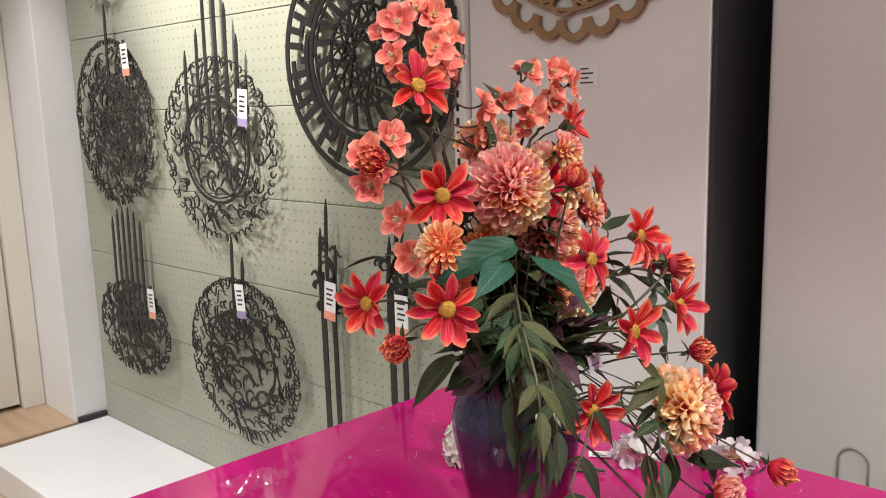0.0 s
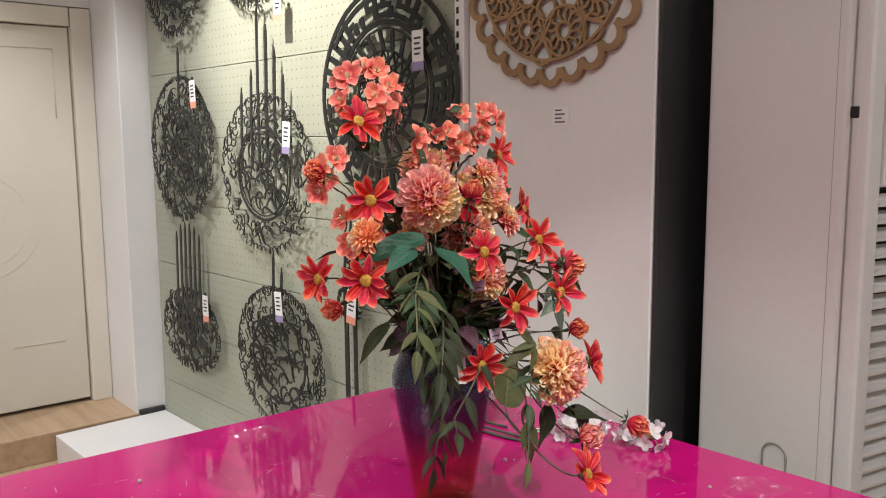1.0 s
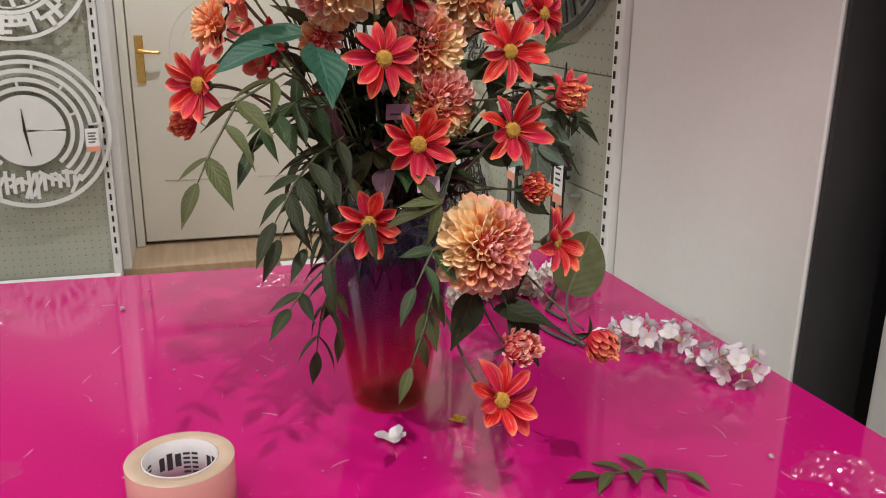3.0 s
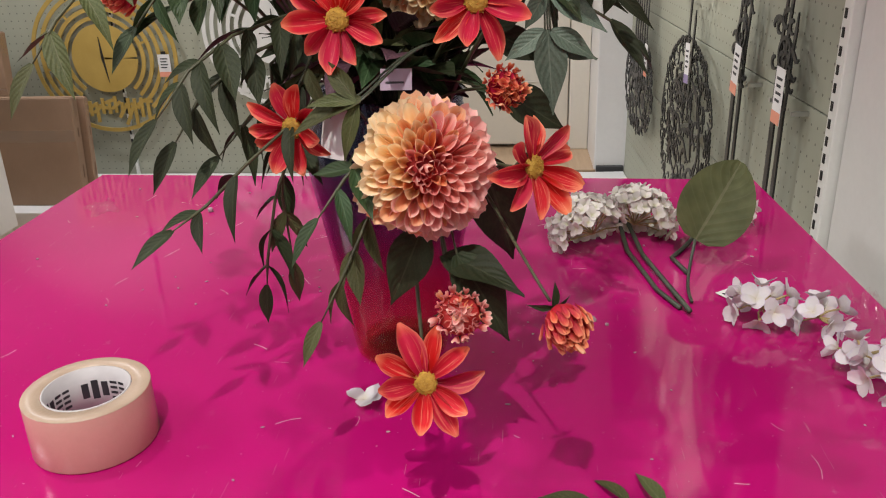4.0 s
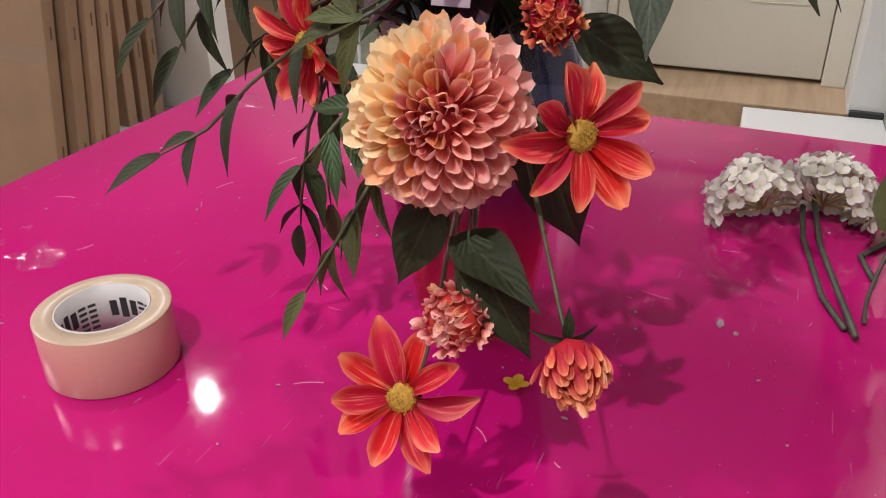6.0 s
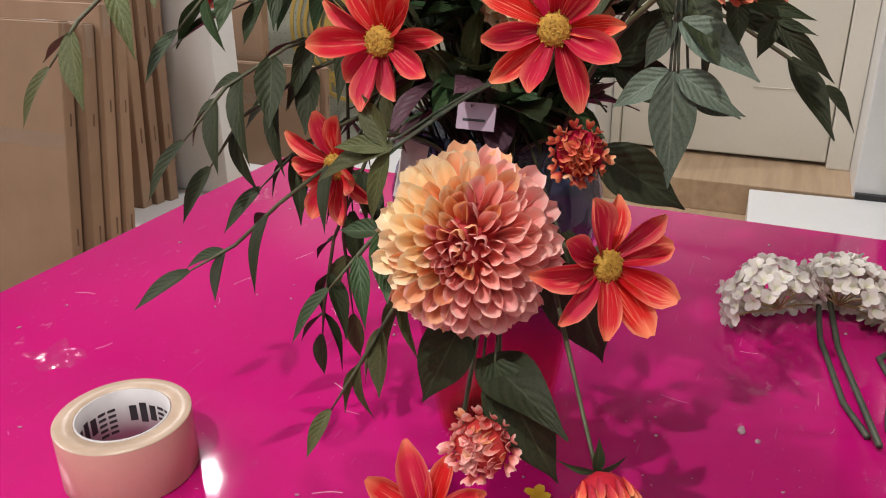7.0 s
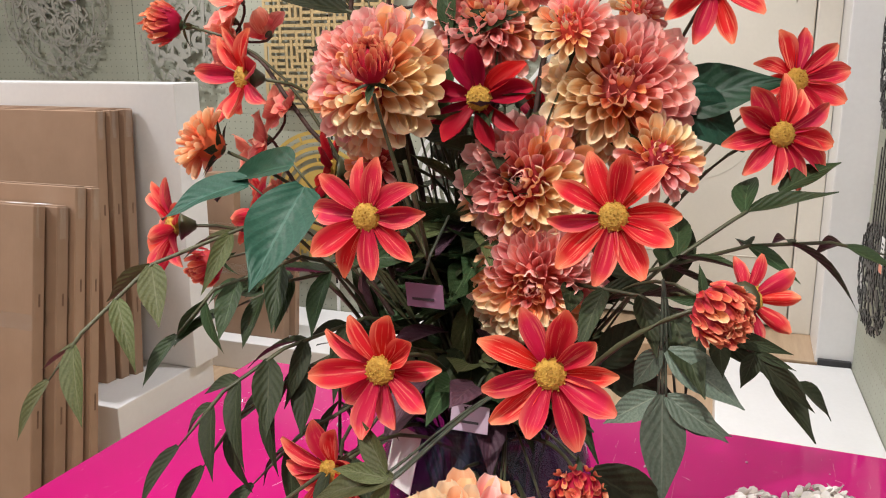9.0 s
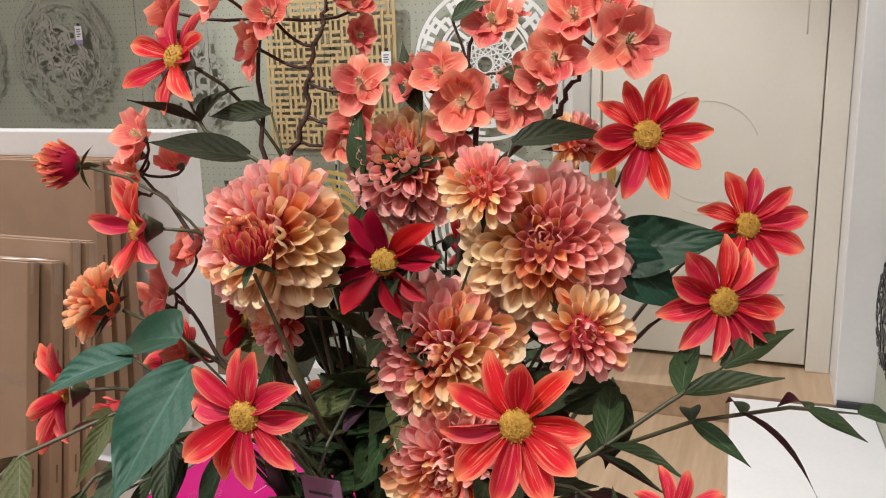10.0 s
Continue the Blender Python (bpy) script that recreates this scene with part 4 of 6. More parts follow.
RAYS = {m.name: unit_petals("petal", m, 0.455, ray_petal, 0.34, ((0.08, 1.0), (-0.22, 0.88), (0.24, 1.04), (-0.08, 0.80), (0.32, 0.92), (-0.34, 1.0)), 10, 6, fold=0.16, wave=0.04) for m in (RED, CRIMSON)}
SPOONS = {m.name: unit_petals("petal", m, 0.47, spoon, 0.60, ((0.18, 1.0), (0.02, 0.92), (0.30, 1.08), (0.12, 0.85), (-0.06, 0.96)), 9, 4, wave=0.03) for m in (PINK, PEACH, BUTTER, ROSE)}
SCALES = {m.name: unit_petals("petal", m, 0.40, spoon, 0.45, ((0.16, 1.0), (-0.04, 0.9), (0.26, 1.1)), 6, 4, wave=0.04) for m in (PINK, PEACH, ROSE)}
CORALS = unit_petals("petal", CORAL, 0.88, round_petal, 0.22, ((0.16, 1.0), (-0.18, 0.9), (0.26, 0.95)), 7, 5, wave=0.10)
FLORETS = unit_petals("petal", HYDRANGEA, 0.95, round_petal, 0.08, ((0.08, 1.0), (-0.1, 0.92)), 4, 3)
LILACS = unit_petals("petal", LILY, 0.95, round_petal, 0.10, ((0.10, 1.0), (-0.1, 0.92)), 5, 4, wave=0.04)
LEAVES = {m.name: variants("leaf", m, [dict(length=1.0, width=w, profile=lance, cup=0.0, curl=c, ny=8, nx=4, fold=0.22, wave=0.02) for w, c in ((0.33, -0.15), (0.28, -0.30), (0.38, 0.05), (0.30, -0.42))]) for m in (LEAF, LEAF_DARK, LEAF_OLIVE, LEAF_PURPLE)}
BROAD = variants("leaf", LEAF_BLUE, [dict(length=1.0, width=w, profile=lance, cup=0.0, curl=c, ny=12, nx=6, fold=0.16, wave=0.05) for w, c in ((0.46, -0.22), (0.50, -0.12))])
SAGE = variants("leaf", LEAF_SAGE, [dict(length=1.0, width=w, profile=lance, cup=0.0, curl=c, ny=12, nx=6, fold=0.18, wave=0.03) for w, c in ((0.42, -0.15), (0.46, -0.05), (0.40, 0.04))])
NARROW_DARK = variants("leaf", LEAF_DARK, [dict(length=1.0, width=w, profile=lance, cup=0.0, curl=c, ny=10, nx=4, fold=0.2, wave=0.02) for w, c in ((0.24, -0.15), (0.22, 0.05), (0.24, -0.2), (0.5, -0.1), (0.5, 0.1))])
BROAD_PURPLE = variants("leaf", LEAF_PURPLE, [dict(length=1.0, width=w, profile=lance, cup=0.0, curl=c, ny=12, nx=6, fold=0.14, wave=0.05) for w, c in ((0.55, -0.2), (0.62, -0.1))])
BROAD_DARK = variants("leaf", LEAF_DARK, [dict(length=1.0, width=w, profile=lance, cup=0.0, curl=c, ny=12, nx=6, fold=0.14, wave=0.05) for w, c in ((0.46, -0.25), (0.50, -0.1))])


WIDE = {m.name: variants("leaf", m, [dict(length=1.0, width=w, profile=lance, cup=0.0, curl=c, ny=8, nx=4, fold=0.2, wave=0.03) for w, c in ((0.50, -0.15), (0.44, -0.32), (0.56, 0.05))]) for m in (LEAF, LEAF_DARK, LEAF_OLIVE, LEAF_PURPLE)}


def eye_mesh(r):
    """A domed flower eye with a pebbled crown of tiny florets."""
    v, f = lathe([(0.0, -0.2 * r), (0.8 * r, -0.15 * r), (r, 0.15 * r), (0.9 * r, 0.45 * r), (0.6 * r, 0.68 * r), (0.0, 0.74 * r)], 14)
    pieces = [(v, f)]
    for k in range(46):
        a, q = k * 2.39996, math.sqrt((k + 0.5) / 46)
        p = Vector((q * r * math.cos(a), q * r * math.sin(a), r * (0.74 - 0.5 * q * q)))
        d = (p + Vector((0, 0, 0.4 * r))).normalized()
        pieces.append(tube([p - d * 0.05 * r, p + d * 0.14 * r], [0.085 * r, 0.05 * r], 4))
    v, f = merge(pieces)
    return data("eye", v, f, POLLEN)


EYE_MESH = eye_mesh(0.0082)
CALYX_V, CALYX_F = lathe([(0.0, -0.012), (0.003, -0.012), (0.008, -0.004), (0.010, -0.0015), (0.0, -0.001)], 10)
CALYX = data("calyx", CALYX_V, CALYX_F, STEM, True)
frand = random.Random(21)


def stem_to_vase(p, n, root=None, bow=0.35, r=0.0016, mat=STEM, sag=0.0):
    """A rod from behind a bloom down into the vase's mouth."""
    p, n = Vector(p), Vector(n).normalized()
    a = frand.uniform(0, 6.28)
    root = Vector(root) if root else Vector((0.035 * math.cos(a), 0.035 * math.sin(a), 0.90))
    d = (p - root).length
    mouth = Vector((p.x * 0.25, p.y * 0.25, 1.0))
    pts = bezier(p - n * 0.006, p - n * d * bow - Vector((0, 0, sag)), mouth + Vector((0, 0, 0.03)), root, 14)
    return tube(pts, [r * 0.8] * 4 + [r] * 11, 6)


def petal_at(parent, mesh, base, direction, up, length, name="petal"):
    y = Vector(direction).normalized()
    x = y.cross(Vector(up))
    x = x.normalized() if x.length > 1e-4 else Vector((1, 0, 0))
    z = x.cross(y)
    m = Matrix((x, y, z)).transposed().to_4x4()
    m.translation = base
    return ob(name, mesh, m @ Matrix.Diagonal((length, length, length, 1)), parent)


def open_flower(p, n, r, mats=RED, count=9, label="open red artificial daisy-dahlia with orange tips and yellow eye", cup=0.22, root=None, spin=None, bow=0.35, group="open red flowers"):
    fl = ob("daisy_flower", None, pose(0, 0, 0), None, label, "flower", group)
    m = frame_on(p, n, frand.uniform(0, 360) if spin is None else spin)
    bloom = ob("bloom", CALYX, m, fl)
    ob("eye", EYE_MESH, pose(0, 0, 0.0015), bloom, "yellow pebbled eye")
    for k in range(count):
        a = 2 * math.pi * (k + frand.uniform(-0.16, 0.16)) / count
        up = cup + frand.uniform(-0.14, 0.16) + (0.06 if k % 2 else 0)
        d = Vector((math.cos(a), math.sin(a), up))
        tilt = Vector((frand.uniform(-0.45, 0.45), frand.uniform(-0.45, 0.45), 1))
        petal_at(bloom, frand.choice(RAYS[mats.name]), d * 0.004 + Vector((0, 0, 0.0008 * (k % 2))), d, tilt, (r - 0.004) * frand.uniform(0.86, 1.06))
    v, f = stem_to_vase(p, n, root, bow)
    ob("stem", data("stem", v, f, STEM, True), None, fl)
    return fl


SEPALS_DARK = LEAVES[LEAF_DARK.name]


def pompon(p, n, r, warm=0.0, count=196, label="double dahlia of layered pink, peach and cream petals", root=None, spread=1.95, name="dahlia_flower", group="double dahlias", lead=PINK, depth=0.5):
    """A ball dahlia: p is the front of the bloom, petals in spirals. warm: the azimuth (degrees) of its cream side."""
    n = Vector(n).normalized()
    fl = ob(name, None, pose(0, 0, 0), None, label, "flower", group)
    c = Vector(p) - n * r * depth
    m = frame_on(c, n)
    bloom = ob("bloom", CALYX, m, fl)
    for k in range(count):
        q = (k + 0.5) / count
        th = 0.06 + spread * q ** 0.60
        az = k * 2.39996
        d = Vector((math.sin(th) * math.cos(az), math.sin(th) * math.sin(az), math.cos(th)))
        shake = Vector((frand.uniform(-1, 1), frand.uniform(-1, 1), frand.uniform(-1, 1))) * 0.14
        inner = max(0.0, 1 - q / 0.16)
        along = (d + Vector((0, 0, 0.20 - 0.28 * q)) * (1 - inner) - Vector((d.x, d.y, 0)) * 0.8 * inner + shake).normalized()
        up = Vector((frand.uniform(-0.25, 0.25), frand.uniform(-0.25, 0.25), 1)) - along * along.z if inner < 0.2 else -Vector((math.cos(az), math.sin(az), 0))
        length = r * (0.36 + 0.32 * q) * frand.uniform(0.84, 1.12) * (1 - 0.25 * inner)
        base = d * r * (0.44 - 0.02 * inner)
        w = math.cos(az - radians(warm))
        pick = BUTTER if w + frand.uniform(-0.5, 0.5) > 0.46 and q > 0.10 else (PEACH if w + frand.uniform(-0.6, 0.6) > 0.05 else lead)
        if q < 0.12:
            pick = PEACH if frand.random() < 0.4 else lead
        petal_at(bloom, frand.choice(SPOONS[pick.name]), base, along, up, length)
    bm = bmesh.new()
    bmesh.ops.create_icosphere(bm, subdivisions=2, radius=r * 0.5)
    part("core", bm, lead, bloom, smooth=True)
    for k in range(8 if r < 0.03 else 0):
        a = 2 * math.pi * k / 8
        petal_at(bloom, SEPALS_DARK[k % 3], Vector((0, 0, -r * 0.52)), Vector((math.cos(a), math.sin(a), 0.55)), (0, 0, 1), r * 1.0, "sepal")
    v, f = stem_to_vase(c - n * r * 0.35, n, root)
    ob("stem", data("stem", v, f, STEM, True), None, fl)
    return fl


SEPALS = LEAVES[LEAF.name]


def bud(p, n, r, mats=ROSE, label="half-closed coral dahlia bud with green sepals", root=None, sepals=4, count=84):
    n = Vector(n).normalized()
    fl = ob("dahlia_bud", None, pose(0, 0, 0), None, label, "flower bud", "buds")
    m = frame_on(p, n)
    bloom = ob("bloom", CALYX, m, fl)
    for k in range(count):
        q = (k + 0.5) / count
        th = 0.15 + 1.75 * (1 - q)
        az = k * 2.39996
        d = Vector((math.sin(th) * math.cos(az), math.sin(th) * math.sin(az), math.cos(th)))
        base = d * r * 0.86 - Vector((0, 0, r * 0.15))
        along = (Vector((0, 0, 1)) - d * d.z * 1.0 + d * frand.uniform(-0.12, 0.14) + Vector((frand.uniform(-0.16, 0.16), frand.uniform(-0.16, 0.16), 0))).normalized()
        petal_at(bloom, frand.choice(SCALES[(mats if frand.random() < 0.93 else PEACH).name]), base, along, d, r * frand.uniform(0.62, 0.88))
    for k in range(sepals):
        a = 2 * math.pi * k / sepals
        d = Vector((math.cos(a), math.sin(a), -0.25))
        petal_at(bloom, SEPALS[0], Vector((0, 0, -r * 0.95)), d, (0, 0, 1), r * 1.2, "sepal")
    bm = bmesh.new()
    bmesh.ops.create_icosphere(bm, subdivisions=2, radius=r * 0.86)
    part("core", bm, mats, bloom, smooth=True)
    v, f = stem_to_vase(Vector(p) - n * r * 0.9, n, root, 0.3, 0.0013)
    ob("stem", data("stem", v, f, STEM, True), None, fl)
    return fl


# open flowers: place of the eye, facing, radius
OPEN = (
    ((0.159, -0.008, 1.085), (1.0, 0.05, 0.10), 0.036), ((0.159, 0.083, 1.095), (0.95, 0.10, 0.15), 0.038),
    ((0.123, -0.031, 1.159), (1.0, 0.0, 0.10), 0.037), ((0.099, 0.101, 1.163), (0.96, 0.12, 0.15), 0.039),
    ((0.241, 0.050, 0.859), (0.88, 0.10, 0.45), 0.040), ((0.043, -0.158, 1.232), (0.80, -0.58, 0.08), 0.037),
    ((0.187, 0.119, 0.992), (0.62, 0.72, 0.22), 0.038), ((-0.013, 0.182, 1.198), (0.82, 0.50, 0.18), 0.036),
    ((-0.077, 0.190, 1.228), (0.80, 0.48, 0.30), 0.035), ((-0.025, 0.138, 1.286), (0.85, 0.25, 0.20), 0.036),
    ((0.005, -0.150, 1.335), (0.90, -0.20, 0.36), 0.036), ((0.082, -0.194, 1.134), (0.72, -0.68, 0.02), 0.037),
    ((-0.030, -0.193, 1.122), (0.15, -0.97, 0.05), 0.036), ((0.139, -0.050, 1.008), (0.95, -0.22, -0.06), 0.036),
    ((0.088, 0.170, 1.121), (-0.80, 0.55, -0.10), 0.027),
)
for p, n, r in OPEN:
    open_flower(p, n, r, RED, frand.choice((9, 10, 10, 11)))
open_flower((0.036, 0.006, 1.220), (1.0, 0.08, 0.08), 0.036, CRIMSON, 9, "open deep crimson artificial daisy-dahlia with yellow eye")
open_flower((0.000, -0.115, 1.165), (0.35, -0.9, 0.1), 0.032, CRIMSON, 8, "crimson artificial daisy-dahlia half hidden among leaves")
open_flower((-0.06, 0.02, 1.20), (-0.8, 0.2, 0.4), 0.034, RED, 9)
open_flower((-0.03, -0.06, 1.10), (-0.6, -0.6, 0.3), 0.034, RED, 9)

DOUBLE = (
    ((0.212, 0.054, 0.999), (0.92, 0.15, 0.28), 0.045, 160), ((0.070, -0.066, 1.238), (0.90, -0.25, 0.30), 0.044, 330),
    ((-0.012, -0.006, 1.278), (0.75, 0.05, 0.60), 0.038, 70), ((0.016, 0.091, 1.234), (0.90, 0.22, 0.36), 0.046, 200),
    ((0.046, 0.035, 1.170), (0.97, 0.05, 0.22), 0.043, 320), ((0.062, 0.048, 1.108), (0.98, 0.10, 0.10), 0.042, 260),
)
for p, n, r, warm in DOUBLE:
    pompon(p, n, r, warm)
for p, n, r, lead in (((0.037, 0.062, 1.266), (0.9, 0.1, 0.4), 0.023, PINK), ((0.032, 0.120, 1.187), (0.85, 0.4, 0.2), 0.026, PINK), ((0.066, -0.190, 1.192), (0.30, -0.86, 0.35), 0.024, PEACH),
                      ((-0.085, 0.087, 1.282), (0.6, 0.4, 0.6), 0.021, PINK), ((0.03, -0.08, 1.175), (0.8, -0.5, 0.1), 0.024, PINK)):
    pompon(p, n, r, frand.uniform(0, 360), 56, "small half-open peach and pink dahlia", name="small_dahlia_flower", lead=lead, spread=1.55)
bud((0.177, 0.102, 1.042), (0.9, 0.2, 0.2), 0.0135, ROSE, "half-closed red dahlia bud with green sepals")
bud((0.227, 0.073, 0.903), (0.85, 0.05, 0.45), 0.0165, PINK, "half-closed pale pink dahlia bud", root=(0.15, 0.06, 1.0))
bud((0.255, 0.140, 0.912), (0.72, 0.40, -0.35), 0.0150, ROSE, "hanging orange dahlia bud on a bent stem", root=(0.15, 0.07, 1.0))
bud((0.030, -0.231, 1.269), (0.35, -0.90, 0.15), 0.0135, ROSE)
bud((0.030, -0.211, 1.092), (0.25, -0.85, -0.35), 0.0135, ROSE)
bud((0.119, 0.158, 1.122), (0.75, 0.60, -0.15), 0.0155, ROSE)
bud((0.108, -0.035, 1.242), (0.35, 0.05, 0.93), 0.0130, ROSE, "upright pink and orange dahlia bud before a dahlia", root=(0.115, -0.012, 1.19))

# ---- coral blossom twigs ----


def blossom(parent, p, n, r):
    m = frame_on(p, n, frand.uniform(0, 360))
    b = ob("blossom", CALYX, m @ Matrix.Diagonal((0.35, 0.35, 0.35, 1)), parent)
    k5 = 5
    for k in range(k5):
        a = 2 * math.pi * k / k5
        d = Vector((math.cos(a), math.sin(a), frand.uniform(0.05, 0.75)))
        petal_at(b, frand.choice(CORALS), Vector((0, 0, 0)), d, (0, 0, 1), r / 0.35 * frand.uniform(0.98, 1.2))
    pieces = []
    for k in range(7):
        a = 2.4 * k
        d = Vector((0.3 * math.cos(a), 0.3 * math.sin(a), 1)).normalized()
        pieces.append(tube([(0, 0, 0), d * r * 1.3], [0.0012, 0.0016], 4))
    v, f = merge(pieces)
    ob("stamen", data("stamen", v, f, HYDRANGEA), None, b)


def blossom_twig(path, heads, label="dark brown twig with coral orchard blossoms"):
    tw = ob("blossom_twig", None, pose(0, 0, 0), None, label, "blossom twig", "blossom twigs")
    pts = []
    for i in range(len(path) - 1):
        a, b = Vector(path[i]), Vector(path[i + 1])
        for j in range(4):
            pts.append(a.lerp(b, j / 4) + Vector((frand.uniform(-1, 1), frand.uniform(-1, 1), frand.uniform(-1, 1))) * 0.0022)
    pts.append(Vector(path[-1]))
    pieces = [tube(pts, [0.0026 - 0.0016 * i / (len(pts) - 1) for i in range(len(pts))], 6)]
    for p, n, r in heads:
        p, n = Vector(p), Vector(n).normalized()
        near = min(pts, key=lambda q: (q - p).length + max(0, q.z - p.z))
        pieces.append(tube(bezier(near, near.lerp(p, 0.4) + Vector((0, 0, -0.008)), p - n * 0.012, p, 6), 0.0011, 5))
    v, f = merge(pieces)
    ob("twig", data("twig", v, f, TWIG, True), None, tw)
    for p, n, r in heads:
        p, n = Vector(p), Vector(n).normalized()
        blossom(tw, p, n, r * 0.98)
        off = Vector((frand.uniform(-1, 1), frand.uniform(-1, 1), frand.uniform(-1, 1)))
        off = (off - n * off.dot(n) * 1.3).normalized()
        if frand.random() < 0.4:
            blossom(tw, p + off * r * 0.85 - n * r * 0.25, n + off * 0.7, r * frand.uniform(0.62, 0.8))
    return tw


blossom_twig(((0.0, 0.0, 0.95), (-0.02, -0.07, 1.15), (-0.02, -0.11, 1.28), (-0.025, -0.105, 1.36), (-0.03, -0.12, 1.42)),
             (((-0.032, -0.138, 1.398), (0.5, -0.6, 0.3), 0.020), ((-0.02, -0.10, 1.405), (0.7, -0.2, 0.5), 0.020), ((-0.03, -0.07, 1.385), (0.4, -0.3, 0.6), 0.019),
              ((-0.045, -0.05, 1.365), (0.4, 0.3, 0.5), 0.018), ((0.0, -0.118, 1.372), (0.7, -0.5, 0.2), 0.019), ((-0.01, -0.165, 1.365), (0.1, -0.9, 0.2), 0.016)))
blossom_twig(((0.0, 0.0, 0.95), (-0.02, -0.05, 1.12), (-0.02, -0.089, 1.267), (-0.02, -0.075, 1.299), (-0.02, -0.070, 1.324), (-0.02, -0.063, 1.348), (-0.02, -0.053, 1.367), (-0.03, -0.047, 1.385)),
             (((-0.015, -0.031, 1.316), (0.8, 0.2, 0.3), 0.019), ((-0.015, -0.034, 1.294), (0.8, -0.1, 0.1), 0.018), ((-0.015, -0.045, 1.282), (0.7, 0.3, -0.1), 0.014), ((-0.015, -0.092, 1.359), (0.8, 0.1, 0.4), 0.019), ((-0.015, -0.105, 1.340), (0.7, -0.4, 0.2), 0.018)))
blossom_twig(((0.01, 0.01, 0.95), (-0.01, 0.03, 1.16), (-0.02, 0.045, 1.26), (-0.02, 0.074, 1.284), (-0.02, 0.090, 1.300), (-0.02, 0.097, 1.314), (-0.02, 0.106, 1.327), (-0.02, 0.117, 1.336)),
             (((-0.015, 0.090, 1.328), (0.9, 0.1, 0.2), 0.020), ((-0.015, 0.128, 1.336), (0.8, 0.4, 0.2), 0.021), ((-0.02, 0.116, 1.352), (0.7, 0.3, 0.5), 0.018), ((-0.02, 0.098, 1.350), (0.8, 0.1, 0.5), 0.018)))
blossom_twig(((0.01, 0.0, 0.95), (-0.01, 0.02, 1.16), (-0.02, 0.035, 1.26), (-0.018, 0.045, 1.30), (-0.02, 0.035, 1.33), (-0.02, 0.045, 1.36)),
             (((-0.015, 0.003, 1.316), (0.8, -0.4, 0.2), 0.015), ((-0.012, 0.023, 1.322), (0.9, -0.1, 0.3), 0.018), ((-0.008, 0.038, 1.306), (0.95, 0.1, 0.1), 0.022), ((-0.010, 0.029, 1.290), (0.8, -0.2, -0.2), 0.015), ((-0.012, 0.067, 1.304), (0.9, 0.3, 0.0), 0.018), ((-0.015, 0.072, 1.318), (0.8, 0.4, 0.3), 0.016), ((-0.018, 0.053, 1.349), (0.8, 0.0, 0.5), 0.018)))
blossom_twig(((0.0, -0.01, 0.95), (0.0, -0.10, 1.15), (0.0, -0.17, 1.24), (-0.005, -0.20, 1.26)),
             (((-0.012, -0.203, 1.271), (0.5, -0.7, 0.3), 0.021), ((0.005, -0.185, 1.285), (0.7, -0.3, 0.5), 0.019), ((-0.005, -0.205, 1.245), (0.5, -0.8, -0.1), 0.019), ((-0.03, -0.185, 1.262), (-0.2, -0.7, 0.5), 0.018)))
blossom_twig(((0.0, -0.01, 0.95), (0.01, -0.08, 1.08), (0.01, -0.15, 1.16), (0.0, -0.175, 1.18)),
             (((0.015, -0.172, 1.172), (0.5, -0.8, 0.0), 0.021), ((0.035, -0.150, 1.19), (0.6, -0.7, 0.2), 0.020), ((-0.01, -0.165, 1.205), (0.1, -0.9, 0.3), 0.020), ((0.04, -0.135, 1.15), (0.7, -0.7, 0.1), 0.019)))

# ---- foliage ----


def leaf_on(parent, mesh, base, tip, up=(0, 0, 1)):
    base, tip = Vector(base), Vector(tip)
    return petal_at(parent, mesh, base, tip - base, up, (tip - base).length, "leaf")


def spray(path, mat, size, pairs, label, droop=0.35, stem_mat=STEM, r=0.0013, spread=0.9, root=True):
    """A stem with pairs of lance leaves and one at the end."""
    sp = ob("leaf_spray", None, pose(0, 0, 0), None, label, "foliage", "leaf sprays")
    pts = [Vector(p) for p in path]
    line = []
    for i in range(len(pts) - 1):
        for j in range(4):
            line.append(pts[i].lerp(pts[i + 1], j / 4))
    line.append(pts[-1])
    full = (bezier((frand.uniform(-0.03, 0.03), frand.uniform(-0.03, 0.03), 0.92), (pts[0].x * 0.3, pts[0].y * 0.3, 1.0), pts[0].lerp(pts[1], -0.6), pts[0], 6)[:-1] if root else []) + line
    v, f = tube(full, [r] * (len(full) - 3) + [r * 0.8, r * 0.6, r * 0.4], 5)
    ob("stem", data("stem", v, f, stem_mat, True), None, sp)
    ms = LEAVES[mat.name]
    n = len(line)
    for k in range(pairs):
        i = int((k + 0.5) / pairs * (n - 2))
        p, d = line[i], (line[i + 1] - line[i]).normalized()
        side = d.cross(Vector((0.3, 0.1, 1))).normalized()
        for s in (-1, 1):
            if frand.random() < 0.12:
                continue
            dd = (d * frand.uniform(0.35, 0.8) + side * s * spread * frand.uniform(0.7, 1.1) + Vector((0, 0, -droop * frand.uniform(0.5, 1.5)))).normalized()
            up = Vector((frand.uniform(-0.5, 0.9), frand.uniform(-0.5, 0.5), 1))
            petal_at(sp, frand.choice(ms), p, dd, up, size * frand.uniform(0.9, 1.35), "leaf")
    d = (line[-1] - line[-3]).normalized()
    petal_at(sp, ms[0], line[-1], d, (frand.uniform(0, 0.8), 0.1, 1), size * 1.1, "leaf")
    return sp


